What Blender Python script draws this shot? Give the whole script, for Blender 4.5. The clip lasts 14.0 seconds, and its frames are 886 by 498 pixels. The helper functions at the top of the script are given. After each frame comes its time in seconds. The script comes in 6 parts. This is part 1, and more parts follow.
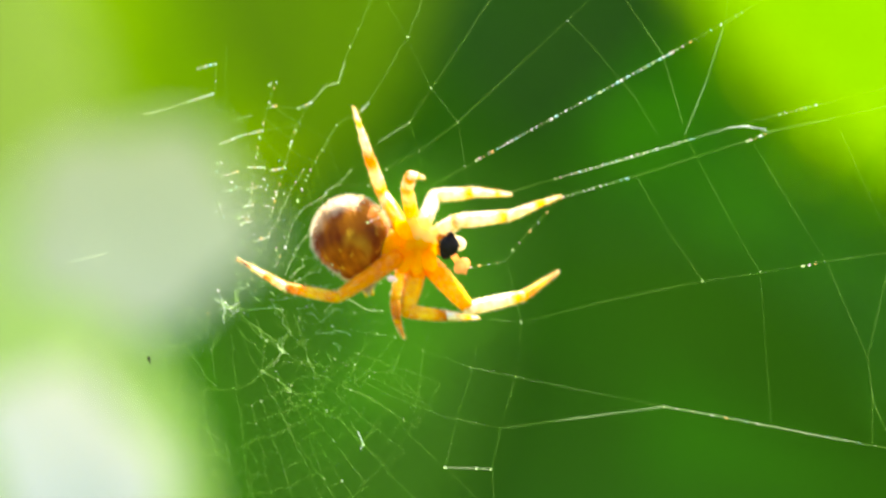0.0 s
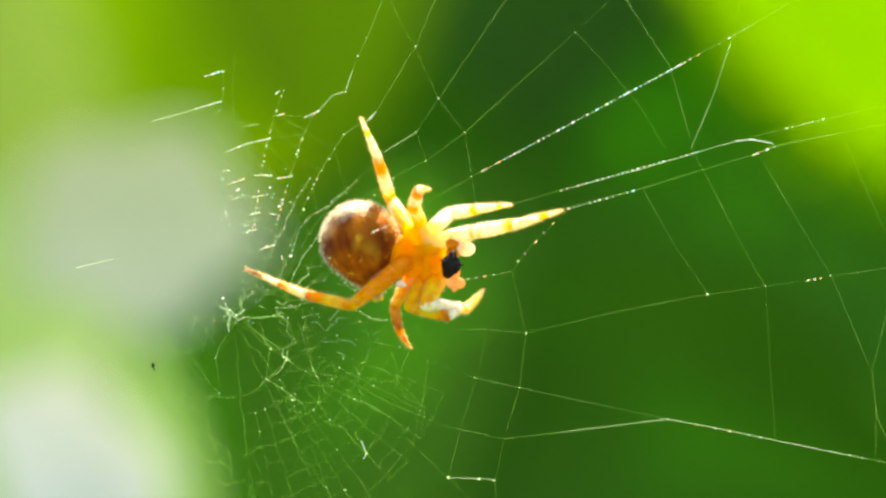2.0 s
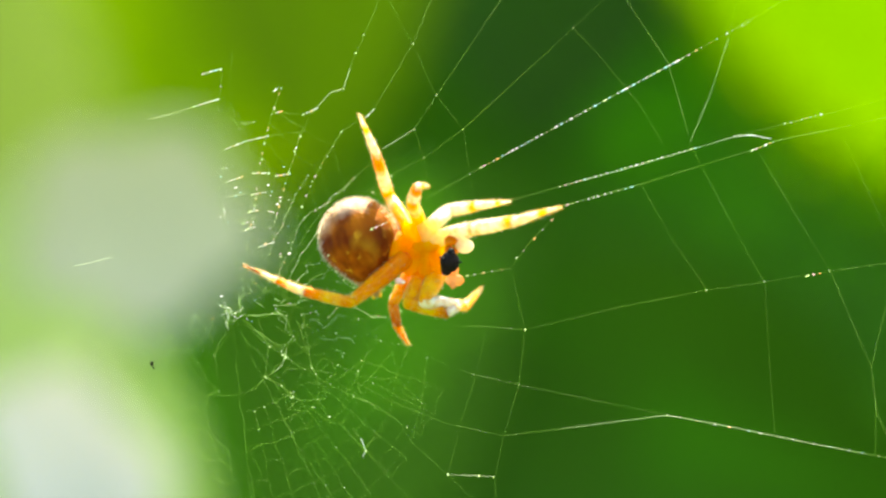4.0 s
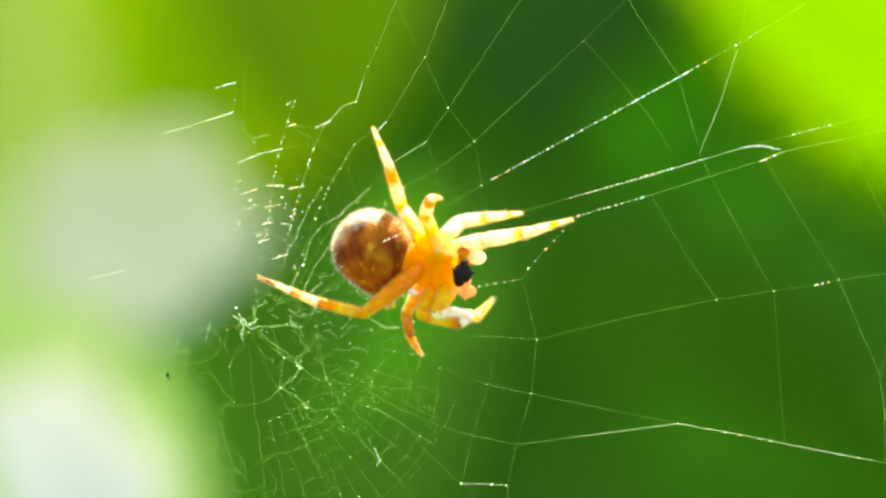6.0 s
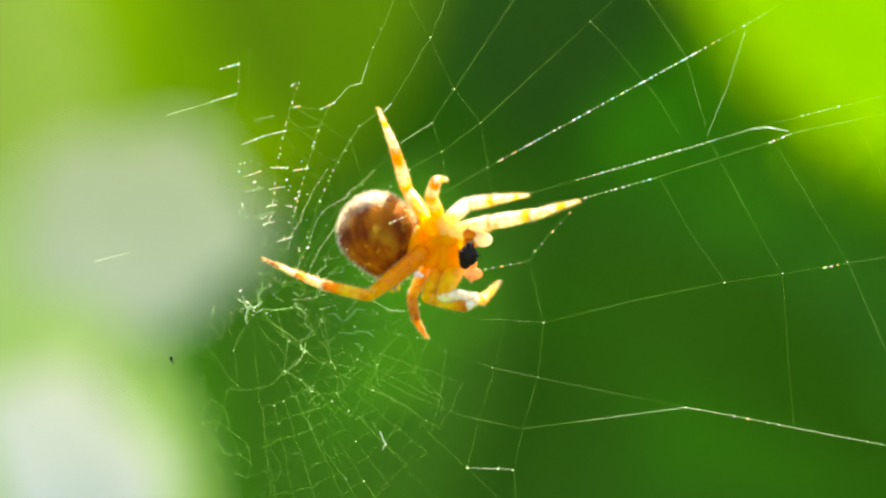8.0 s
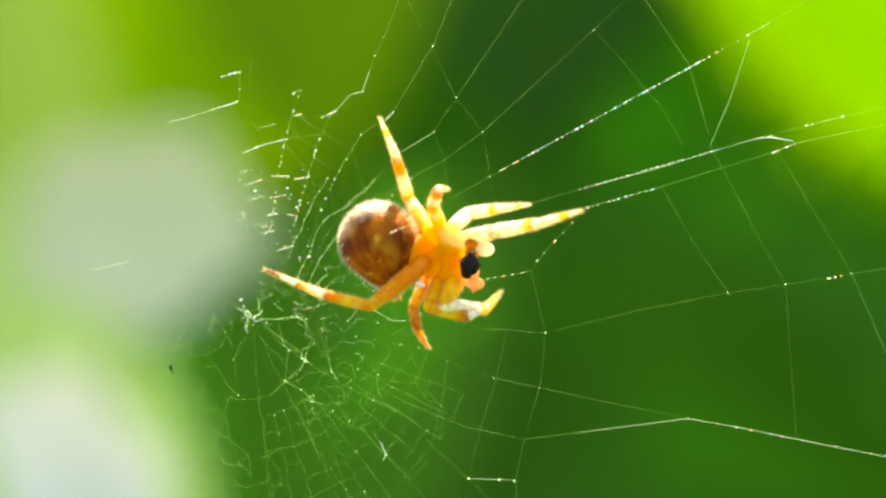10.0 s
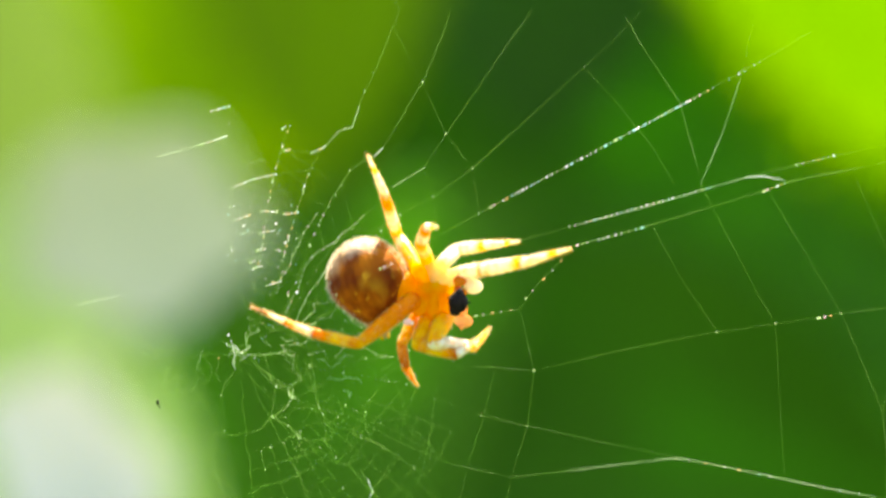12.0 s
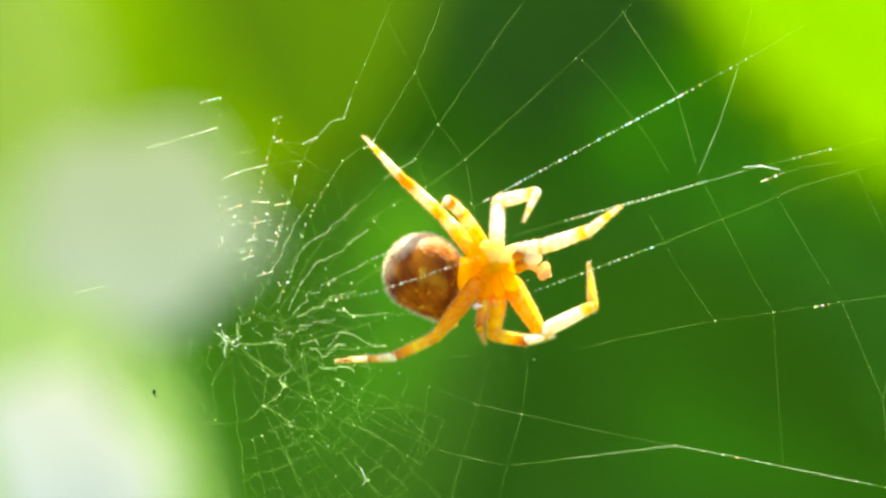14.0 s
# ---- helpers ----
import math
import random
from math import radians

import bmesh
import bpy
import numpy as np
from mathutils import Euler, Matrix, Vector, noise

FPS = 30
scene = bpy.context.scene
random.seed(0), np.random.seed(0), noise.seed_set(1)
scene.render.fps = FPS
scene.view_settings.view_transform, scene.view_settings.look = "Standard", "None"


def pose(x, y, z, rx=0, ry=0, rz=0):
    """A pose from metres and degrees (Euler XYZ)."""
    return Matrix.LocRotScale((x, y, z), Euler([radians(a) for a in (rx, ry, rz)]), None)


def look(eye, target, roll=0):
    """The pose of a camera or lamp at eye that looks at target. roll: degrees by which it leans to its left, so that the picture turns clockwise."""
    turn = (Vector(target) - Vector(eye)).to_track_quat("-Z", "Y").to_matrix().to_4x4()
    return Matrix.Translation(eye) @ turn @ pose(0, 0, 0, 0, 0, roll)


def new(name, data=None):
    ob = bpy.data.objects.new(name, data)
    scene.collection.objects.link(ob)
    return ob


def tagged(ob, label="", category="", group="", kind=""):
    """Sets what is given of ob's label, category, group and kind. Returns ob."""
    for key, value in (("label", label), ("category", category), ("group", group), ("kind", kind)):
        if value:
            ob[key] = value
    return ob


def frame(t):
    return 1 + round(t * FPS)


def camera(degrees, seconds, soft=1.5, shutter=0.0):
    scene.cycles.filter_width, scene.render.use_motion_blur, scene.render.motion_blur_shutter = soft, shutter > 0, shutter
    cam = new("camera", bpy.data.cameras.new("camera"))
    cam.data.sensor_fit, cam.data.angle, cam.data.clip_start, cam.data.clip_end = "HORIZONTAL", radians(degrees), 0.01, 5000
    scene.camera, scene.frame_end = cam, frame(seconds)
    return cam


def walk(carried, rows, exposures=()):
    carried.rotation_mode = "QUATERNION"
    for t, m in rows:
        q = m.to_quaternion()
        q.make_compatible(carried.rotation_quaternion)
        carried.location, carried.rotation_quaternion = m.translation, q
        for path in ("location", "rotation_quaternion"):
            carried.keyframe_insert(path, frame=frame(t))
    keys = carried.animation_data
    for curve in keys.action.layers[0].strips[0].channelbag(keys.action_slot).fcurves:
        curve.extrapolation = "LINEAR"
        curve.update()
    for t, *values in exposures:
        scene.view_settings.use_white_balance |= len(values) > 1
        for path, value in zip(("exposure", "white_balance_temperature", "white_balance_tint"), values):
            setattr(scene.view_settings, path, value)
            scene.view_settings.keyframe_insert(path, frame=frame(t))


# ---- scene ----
MM = 0.001
EYE = (0.0, -0.1418, 1.2)
cam = camera(20.0, 14.0, 2.5, 0.4)
cam.data.dof.use_dof = True
cam.data.dof.focus_distance = 0.1409
cam.data.dof.aperture_fstop = 17.5
walk(cam, [(0.0, look(EYE, (0, 0, 1.2))), (14.0, look(EYE, (0, 0, 1.2)))],
     exposures=[(0.0, 2.71, 7600, 10), (1.7, 2.71, 7600, 10), (1.9, 2.5, 7600, 10), (5.7, 2.5, 7600, 10), (5.9, 2.71, 7600, 10), (7.2, 2.71, 7600, 10), (7.4, 2.5, 7600, 10), (12.8, 2.5, 7600, 10), (13.0, 2.71, 7600, 10), (14.0, 2.71, 7600, 10)])

# ---- light: high sun behind the web, clear sky ----
SUN_AZIMUTH, SUN_HEIGHT = 18.0, 58.0
world = bpy.data.worlds.new("sky")
scene.world = world
world.use_nodes = True
sky = world.node_tree.nodes.new("ShaderNodeTexSky")
sky.sky_type, sky.sun_disc = "NISHITA", False
sky.sun_elevation, sky.sun_rotation = radians(SUN_HEIGHT), radians(SUN_AZIMUTH)
world.node_tree.links.new(sky.outputs[0], world.node_tree.nodes["Background"].inputs[0])
world.node_tree.nodes["Background"].inputs[1].default_value = 0.10
sun = new("sun", bpy.data.lights.new("sun", "SUN"))
sun.data.energy, sun.data.angle, sun.data.color = 5.0, radians(0.5), (1.0, 0.95, 0.86)
sun_way = Vector((math.sin(radians(SUN_AZIMUTH)) * math.cos(radians(SUN_HEIGHT)),
                  math.cos(radians(SUN_AZIMUTH)) * math.cos(radians(SUN_HEIGHT)), math.sin(radians(SUN_HEIGHT))))
sun.matrix_world = look(sun_way * 5, (0, 0, 0))


# ---- materials ----
def material(name):
    m = bpy.data.materials.new(name)
    m.use_nodes = True
    t = m.node_tree
    t.nodes.clear()
    return m, t, t.nodes.new("ShaderNodeOutputMaterial")


def node(t, kind, **values):
    n = t.nodes.new(kind)
    for key, value in values.items():
        n.inputs[key.replace("_", " ")].default_value = value
    return n


def noise_colour(t, low, high, scale, space="Object", detail=4.0, spread=(0.3, 0.7)):
    """A colour that wanders between low and high at one scale (per metre)."""
    where = t.nodes.new("ShaderNodeTexCoord")
    n = node(t, "ShaderNodeTexNoise", Scale=scale, Detail=detail)
    t.links.new(where.outputs[space], n.inputs["Vector"])
    ramp = t.nodes.new("ShaderNodeValToRGB")
    ramp.color_ramp.elements[0].position, ramp.color_ramp.elements[1].position = spread
    ramp.color_ramp.elements[0].color, ramp.color_ramp.elements[1].color = (*low, 1), (*high, 1)
    t.links.new(n.outputs["Fac"], ramp.inputs[0])
    return ramp.outputs[0], n


def sheet_material(name, low, high, through_low, through_high, share, scale, rough=0.45, spec=0.4, space="Object"):
    """A thin living sheet (leaf, petal): a glossy skin and the light that shines through it."""
    m, t, out = material(name)
    skin, n = noise_colour(t, low, high, scale, space)
    glow, n2 = noise_colour(t, through_low, through_high, scale * 0.6, space)
    p = node(t, "ShaderNodeBsdfPrincipled", Roughness=rough)
    p.inputs["Specular IOR Level"].default_value = spec
    tr = t.nodes.new("ShaderNodeBsdfTranslucent")
    mix = node(t, "ShaderNodeMixShader", Fac=share)
    bump = node(t, "ShaderNodeBump", Strength=0.25, Distance=0.0006)
    t.links.new(n.outputs["Fac"], bump.inputs["Height"])
    t.links.new(bump.outputs[0], p.inputs["Normal"])
    t.links.new(skin, p.inputs["Base Color"])
    t.links.new(glow, tr.inputs["Color"])
    t.links.new(p.outputs[0], mix.inputs[1])
    t.links.new(tr.outputs[0], mix.inputs[2])
    t.links.new(mix.outputs[0], out.inputs[0])
    return m


def band_material(name, stops, share, glow, rough=0.35):
    """Horny leg skin, banded along its own length and partly clear to light."""
    m, t, out = material(name)
    where = t.nodes.new("ShaderNodeTexCoord")
    split = t.nodes.new("ShaderNodeSeparateXYZ")
    t.links.new(where.outputs["Generated"], split.inputs[0])
    n = node(t, "ShaderNodeTexNoise", Scale=1100.0, Detail=4.0)
    t.links.new(where.outputs["Object"], n.inputs["Vector"])
    wob = t.nodes.new("ShaderNodeMath")
    wob.operation = "MULTIPLY_ADD"
    wob.inputs[1].default_value, wob.inputs[2].default_value = 0.30, -0.15
    t.links.new(n.outputs["Fac"], wob.inputs[0])
    add = t.nodes.new("ShaderNodeMath")
    t.links.new(split.outputs[2], add.inputs[0])
    t.links.new(wob.outputs[0], add.inputs[1])
    ramp = t.nodes.new("ShaderNodeValToRGB")
    e = ramp.color_ramp.elements
    for i, (at, colour) in enumerate(stops):
        spot = e[i] if i < 2 else e.new(at)
        spot.position, spot.color = at, (*colour, 1)
    t.links.new(add.outputs[0], ramp.inputs[0])
    mottle, n2 = noise_colour(t, (0.82, 0.56, 0.22), (1, 1, 1), 2300.0, "Object", 4.0, (0.36, 0.56))
    skin = t.nodes.new("ShaderNodeMix")
    skin.data_type, skin.blend_type = "RGBA", "MULTIPLY"
    skin.inputs["Factor"].default_value = 0.7
    t.links.new(ramp.outputs[0], skin.inputs["A"])
    t.links.new(mottle, skin.inputs["B"])
    p = node(t, "ShaderNodeBsdfPrincipled", Roughness=rough)
    p.inputs["Specular IOR Level"].default_value = 0.08
    bump = node(t, "ShaderNodeBump", Strength=0.6, Distance=0.00008)
    t.links.new(n.outputs["Fac"], bump.inputs["Height"])
    t.links.new(bump.outputs[0], p.inputs["Normal"])
    t.links.new(skin.outputs["Result"], p.inputs["Base Color"])
    p.inputs["Subsurface Weight"].default_value = share
    p.inputs["Subsurface Radius"].default_value = glow
    p.inputs["Subsurface Scale"].default_value = 0.0009
    tr = t.nodes.new("ShaderNodeBsdfTranslucent")
    t.links.new(skin.outputs["Result"], tr.inputs["Color"])
    mix = node(t, "ShaderNodeMixShader", Fac=0.3)
    t.links.new(p.outputs[0], mix.inputs[1])
    t.links.new(tr.outputs[0], mix.inputs[2])
    t.links.new(mix.outputs[0], out.inputs[0])
    return m


def flesh_material(name, low, high, glow, depth, scale):
    """Soft body skin that light soaks into; glow: how far red, green and blue travel, depth: metres."""
    m, t, out = material(name)
    skin, n = noise_colour(t, low, high, scale)
    p = node(t, "ShaderNodeBsdfPrincipled", Roughness=0.4)
    p.inputs["Specular IOR Level"].default_value = 0.08
    p.inputs["Subsurface Weight"].default_value = 1.0
    p.inputs["Subsurface Radius"].default_value = glow
    p.inputs["Subsurface Scale"].default_value = depth
    bump = node(t, "ShaderNodeBump", Strength=0.4, Distance=0.0001)
    t.links.new(n.outputs["Fac"], bump.inputs["Height"])
    t.links.new(bump.outputs[0], p.inputs["Normal"])
    t.links.new(skin, p.inputs["Base Color"])
    tr = t.nodes.new("ShaderNodeBsdfTranslucent")
    t.links.new(skin, tr.inputs["Color"])
    mix = node(t, "ShaderNodeMixShader", Fac=0.8)
    t.links.new(p.outputs[0], mix.inputs[1])
    t.links.new(tr.outputs[0], mix.inputs[2])
    t.links.new(mix.outputs[0], out.inputs[0])
    return m


CREAM, YELLOW, AMBER, RUST, DARK = (0.96, 0.84, 0.50), (0.96, 0.65, 0.018), (0.90, 0.38, 0.004), (0.55, 0.17, 0.005), (0.05, 0.02, 0.012)
WHITE = (0.97, 0.90, 0.74)
FEMUR = band_material("amber_femur", [(0.0, AMBER), (0.15, YELLOW), (0.55, YELLOW), (0.72, CREAM), (0.88, YELLOW), (1.0, YELLOW)], 1.0, (1.0, 0.60, 0.20))
# pale copy for the upper legs: their blown sunlight is put into the colour
FEMUR_SUNLIT = band_material("sunlit_femur", [(0.0, YELLOW), (0.3, CREAM), (0.75, WHITE), (0.9, YELLOW), (1.0, CREAM)], 1.0, (1.0, 0.80, 0.55))
# orange copy for the lower legs, with their shade put into the colour
FEMUR_AMBER = band_material("orange_femur", [(0.0, AMBER), (0.4, (0.94, 0.50, 0.008)), (0.8, (0.95, 0.58, 0.012)), (1.0, AMBER)], 1.0, (1.0, 0.60, 0.20))
FEMUR_DEEP = band_material("deep_orange_femur", [(0.0, (0.88, 0.28, 0.004)), (0.4, (0.84, 0.28, 0.004)), (0.8, (0.88, 0.36, 0.006)), (1.0, YELLOW)], 1.0, (1.0, 0.55, 0.15))
TIBIA = band_material("banded_tibia", [(0.0, YELLOW), (0.22, YELLOW), (0.32, WHITE), (0.55, WHITE), (0.66, AMBER), (0.90, AMBER), (1.0, WHITE)], 1.0, (1.0, 0.60, 0.20))
TIBIA_WARM = band_material("warm_tibia", [(0.0, YELLOW), (0.15, AMBER), (0.35, (0.95, 0.58, 0.05)), (0.55, YELLOW), (0.70, AMBER), (0.92, RUST), (1.0, CREAM)], 1.0, (1.0, 0.60, 0.20))
TARSUS = band_material("banded_tarsus", [(0.0, CREAM), (0.45, CREAM), (0.55, AMBER), (0.66, AMBER), (0.72, CREAM), (0.86, AMBER), (0.95, DARK)], 1.0, (1.0, 0.60, 0.20))
# sunlight blown white is put into this tibia's colour
TIBIA_SUNLIT = band_material("sunlit_tibia", [(0.0, CREAM), (0.2, WHITE), (0.7, WHITE), (0.8, YELLOW), (0.9, YELLOW), (1.0, WHITE)], 1.0, (1.0, 0.80, 0.55))
TARSUS_PALE = band_material("pale_tarsus", [(0.0, WHITE), (0.5, WHITE), (0.58, YELLOW), (0.66, YELLOW), (0.74, WHITE), (0.92, CREAM), (1.0, RUST)], 1.0, (1.0, 0.80, 0.55))
TARSUS_BACK = band_material("white_banded_tarsus", [(0.0, CREAM), (0.2, WHITE), (0.3, AMBER), (0.42, RUST), (0.46, WHITE), (0.64, WHITE), (0.72, (0.4, 0.2, 0.1)), (0.84, DARK)], 1.0, (1.0, 0.60, 0.20))
TIBIA_RUST = band_material("rusty_tibia", [(0.0, (0.85, 0.36, 0.006)), (0.4, (0.8, 0.33, 0.02)), (0.8, RUST), (1.0, (0.45, 0.12, 0.006))], 1.0, (1.0, 0.60, 0.20))
# orange for the lower hips: the body's shade is put into their colour
CARAPACE_ORANGE = flesh_material("orange_hip", (0.97, 0.56, 0.005), (0.98, 0.80, 0.03), (1.0, 0.5, 0.08), 0.0018, 1100.0)
PALP_AMBER = flesh_material("amber_palp", (0.92, 0.50, 0.20), (0.95, 0.76, 0.48), (1.0, 0.6, 0.2), 0.0006, 900.0)
CARAPACE = flesh_material("amber_carapace", (0.97, 0.62, 0.005), (0.98, 0.86, 0.05), (1.0, 0.6, 0.1), 0.0020, 1300.0)
# blown sunlight on the upper hips is put into this pale skin
HIP_SUNLIT = flesh_material("sunlit_yellow_hip", (0.97, 0.78, 0.20), (0.98, 0.93, 0.58), (1.0, 0.75, 0.3), 0.0014, 1100.0)
PALP = flesh_material("pale_palp", (0.90, 0.74, 0.45), (0.95, 0.92, 0.80), (1.0, 0.8, 0.5), 0.0006, 900.0)
HAIR_AMBER = sheet_material("amber_bristles", (0.85, 0.55, 0.12), (0.92, 0.72, 0.3), (0.95, 0.62, 0.12), (0.95, 0.75, 0.3), 0.5, 500.0, 0.5, 0.05)
HAIR = sheet_material("pale_bristles", (0.8, 0.7, 0.5), (0.9, 0.85, 0.7), (0.9, 0.8, 0.6), (0.9, 0.85, 0.7), 0.5, 500.0, 0.3)


def abdomen_material():
    """Red-brown skin with a darker leaf-shaped mark, two dark spots and pale yellow flecks; the sunlit top rim is put
    into the colour.
    """
    m, t, out = material("mottled_abdomen")
    base, n = noise_colour(t, (0.17, 0.034, 0.003), (0.57, 0.175, 0.008), 620.0, "Object", 5.0, (0.36, 0.66))
    fleck, n2 = noise_colour(t, (0, 0, 0), (1, 1, 1), 1500.0, "Object", 3.0, (0.60, 0.70))
    where = t.nodes.new("ShaderNodeTexCoord")
    long = node(t, "ShaderNodeMapping", Scale=(1.0, 1.0, 0.22))
    t.links.new(where.outputs["Object"], long.inputs["Vector"])
    streak = node(t, "ShaderNodeTexNoise", Scale=1900.0, Detail=3.0)
    t.links.new(long.outputs[0], streak.inputs["Vector"])
    stripe = t.nodes.new("ShaderNodeValToRGB")
    stripe.color_ramp.elements[0].position, stripe.color_ramp.elements[1].position = 0.36, 0.62
    stripe.color_ramp.elements[0].color = (0.2, 0.12, 0.08, 1)
    t.links.new(streak.outputs["Fac"], stripe.inputs[0])
    warp = node(t, "ShaderNodeTexNoise", Scale=900.0, Detail=3.0)
    t.links.new(long.outputs[0], warp.inputs["Vector"])
    bent = t.nodes.new("ShaderNodeVectorMath")
    bent.operation = "MULTIPLY_ADD"
    bent.inputs[1].default_value, bent.inputs[2].default_value = (0.0013,) * 3, (-0.00065,) * 3
    t.links.new(warp.outputs["Color"], bent.inputs[0])
    spread = t.nodes.new("ShaderNodeVectorMath")
    t.links.new(where.outputs["Object"], spread.inputs[0])
    t.links.new(bent.outputs[0], spread.inputs[1])
    mixa = t.nodes.new("ShaderNodeMix")
    mixa.data_type, mixa.blend_type = "RGBA", "MULTIPLY"
    mixa.inputs["Factor"].default_value = 0.6
    t.links.new(base, mixa.inputs["A"])
    t.links.new(stripe.outputs[0], mixa.inputs["B"])
    mixb = t.nodes.new("ShaderNodeMix")
    mixb.data_type = "RGBA"
    t.links.new(fleck, mixb.inputs["Factor"])
    t.links.new(mixa.outputs["Result"], mixb.inputs["A"])
    mixb.inputs["B"].default_value = (0.60, 0.30, 0.02, 1)
    colour = mixb.outputs["Result"]
    # the last two marks, pale, put sunlight on the top rim into the colour
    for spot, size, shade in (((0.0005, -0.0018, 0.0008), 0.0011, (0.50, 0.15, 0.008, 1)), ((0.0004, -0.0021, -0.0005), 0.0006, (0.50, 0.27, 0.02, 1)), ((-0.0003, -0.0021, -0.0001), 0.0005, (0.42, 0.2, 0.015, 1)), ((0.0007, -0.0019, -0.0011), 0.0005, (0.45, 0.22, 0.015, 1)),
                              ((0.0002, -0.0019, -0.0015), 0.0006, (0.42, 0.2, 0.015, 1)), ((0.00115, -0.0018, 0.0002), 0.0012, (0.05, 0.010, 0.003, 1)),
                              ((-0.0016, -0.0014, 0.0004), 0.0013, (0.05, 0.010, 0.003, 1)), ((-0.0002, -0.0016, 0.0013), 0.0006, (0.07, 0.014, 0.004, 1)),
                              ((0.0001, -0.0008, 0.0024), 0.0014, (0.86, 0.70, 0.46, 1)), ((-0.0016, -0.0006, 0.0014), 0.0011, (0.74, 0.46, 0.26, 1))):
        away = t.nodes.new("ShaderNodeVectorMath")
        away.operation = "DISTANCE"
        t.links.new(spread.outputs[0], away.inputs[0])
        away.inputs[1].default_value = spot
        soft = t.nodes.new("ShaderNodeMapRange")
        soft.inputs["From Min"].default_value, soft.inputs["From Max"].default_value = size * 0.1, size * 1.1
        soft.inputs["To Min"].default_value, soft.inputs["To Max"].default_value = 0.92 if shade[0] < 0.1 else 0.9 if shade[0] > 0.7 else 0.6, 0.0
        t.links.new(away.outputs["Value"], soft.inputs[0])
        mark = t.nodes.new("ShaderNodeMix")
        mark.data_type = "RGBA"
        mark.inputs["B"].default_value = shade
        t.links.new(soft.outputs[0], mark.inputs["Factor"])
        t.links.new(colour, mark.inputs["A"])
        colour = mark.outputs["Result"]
    p = node(t, "ShaderNodeBsdfPrincipled", Roughness=0.6, Sheen_Weight=0.08, Sheen_Roughness=0.35, Sheen_Tint=(1.0, 0.7, 0.35, 1))
    p.inputs["Specular IOR Level"].default_value = 0.06
    bump = node(t, "ShaderNodeBump", Strength=0.8, Distance=0.0002)
    t.links.new(n2.outputs["Fac"], bump.inputs["Height"])
    t.links.new(bump.outputs[0], p.inputs["Normal"])
    t.links.new(colour, p.inputs["Base Color"])
    tr = node(t, "ShaderNodeBsdfTranslucent", Color=(0.75, 0.26, 0.02, 1))
    mix = node(t, "ShaderNodeMixShader", Fac=0.15)
    t.links.new(p.outputs[0], mix.inputs[1])
    t.links.new(tr.outputs[0], mix.inputs[2])
    t.links.new(mix.outputs[0], out.inputs[0])
    return m


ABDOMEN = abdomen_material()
PREY = sheet_material("black_husk", (0.004, 0.004, 0.005), (0.02, 0.012, 0.010), (0.02, 0.01, 0.01), (0.03, 0.01, 0.01), 0.05, 1800.0, 0.6, 0.1)


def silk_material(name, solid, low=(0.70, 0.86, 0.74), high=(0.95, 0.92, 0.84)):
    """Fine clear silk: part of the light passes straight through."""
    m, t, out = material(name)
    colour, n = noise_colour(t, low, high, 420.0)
    p = node(t, "ShaderNodeBsdfPrincipled", Roughness=0.25)
    p.inputs["Specular IOR Level"].default_value = 0.8
    t.links.new(colour, p.inputs["Base Color"])
    tr = t.nodes.new("ShaderNodeBsdfTranslucent")
    t.links.new(colour, tr.inputs["Color"])
    glow = node(t, "ShaderNodeMixShader", Fac=0.5)
    t.links.new(p.outputs[0], glow.inputs[1])
    t.links.new(tr.outputs[0], glow.inputs[2])
    clear = node(t, "ShaderNodeMixShader", Fac=solid)
    t.links.new(t.nodes.new("ShaderNodeBsdfTransparent").outputs[0], clear.inputs[1])
    t.links.new(glow.outputs[0], clear.inputs[2])
    t.links.new(clear.outputs[0], out.inputs[0])
    return m


# clear silk: the green of the lit leaves around is put into its tints
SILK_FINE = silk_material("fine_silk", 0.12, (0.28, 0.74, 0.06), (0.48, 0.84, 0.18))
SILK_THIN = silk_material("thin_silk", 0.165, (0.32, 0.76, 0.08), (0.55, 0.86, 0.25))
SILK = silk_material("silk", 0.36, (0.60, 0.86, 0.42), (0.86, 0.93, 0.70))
SILK_GREENLIT = silk_material("greenlit_silk", 0.6, (0.52, 0.90, 0.30), (0.80, 0.96, 0.58))
SILK_BRIGHT = silk_material("bright_silk", 0.85)
def drop_material():
    """Clear glue beads; an iridescent sun glint is put into each bead's colour as a tint."""
    m, t, out = material("glue_drops")
    bead = t.nodes.new("ShaderNodeNewGeometry")
    ramp = t.nodes.new("ShaderNodeValToRGB")
    ramp.color_ramp.interpolation = "CONSTANT"
    e = ramp.color_ramp.elements
    for i, (at, colour) in enumerate(((0.0, (0.95, 0.95, 0.9)), (0.52, (0.62, 0.93, 0.86)), (0.74, (0.80, 0.95, 0.55)), (0.91, (0.98, 0.72, 0.32)), (0.95, (0.98, 0.76, 0.78)))):
        spot = e[i] if i < 2 else e.new(at)
        spot.position, spot.color = at, (*colour, 1)
    t.links.new(bead.outputs["Random Per Island"], ramp.inputs[0])
    p = node(t, "ShaderNodeBsdfPrincipled", Roughness=0.18)
    p.inputs["Specular IOR Level"].default_value = 1.0
    tr = t.nodes.new("ShaderNodeBsdfTranslucent")
    mix = node(t, "ShaderNodeMixShader", Fac=0.5)
    t.links.new(ramp.outputs[0], p.inputs["Base Color"])
    t.links.new(ramp.outputs[0], tr.inputs["Color"])
    t.links.new(p.outputs[0], mix.inputs[1])
    t.links.new(tr.outputs[0], mix.inputs[2])
    t.links.new(mix.outputs[0], out.inputs[0])
    return m


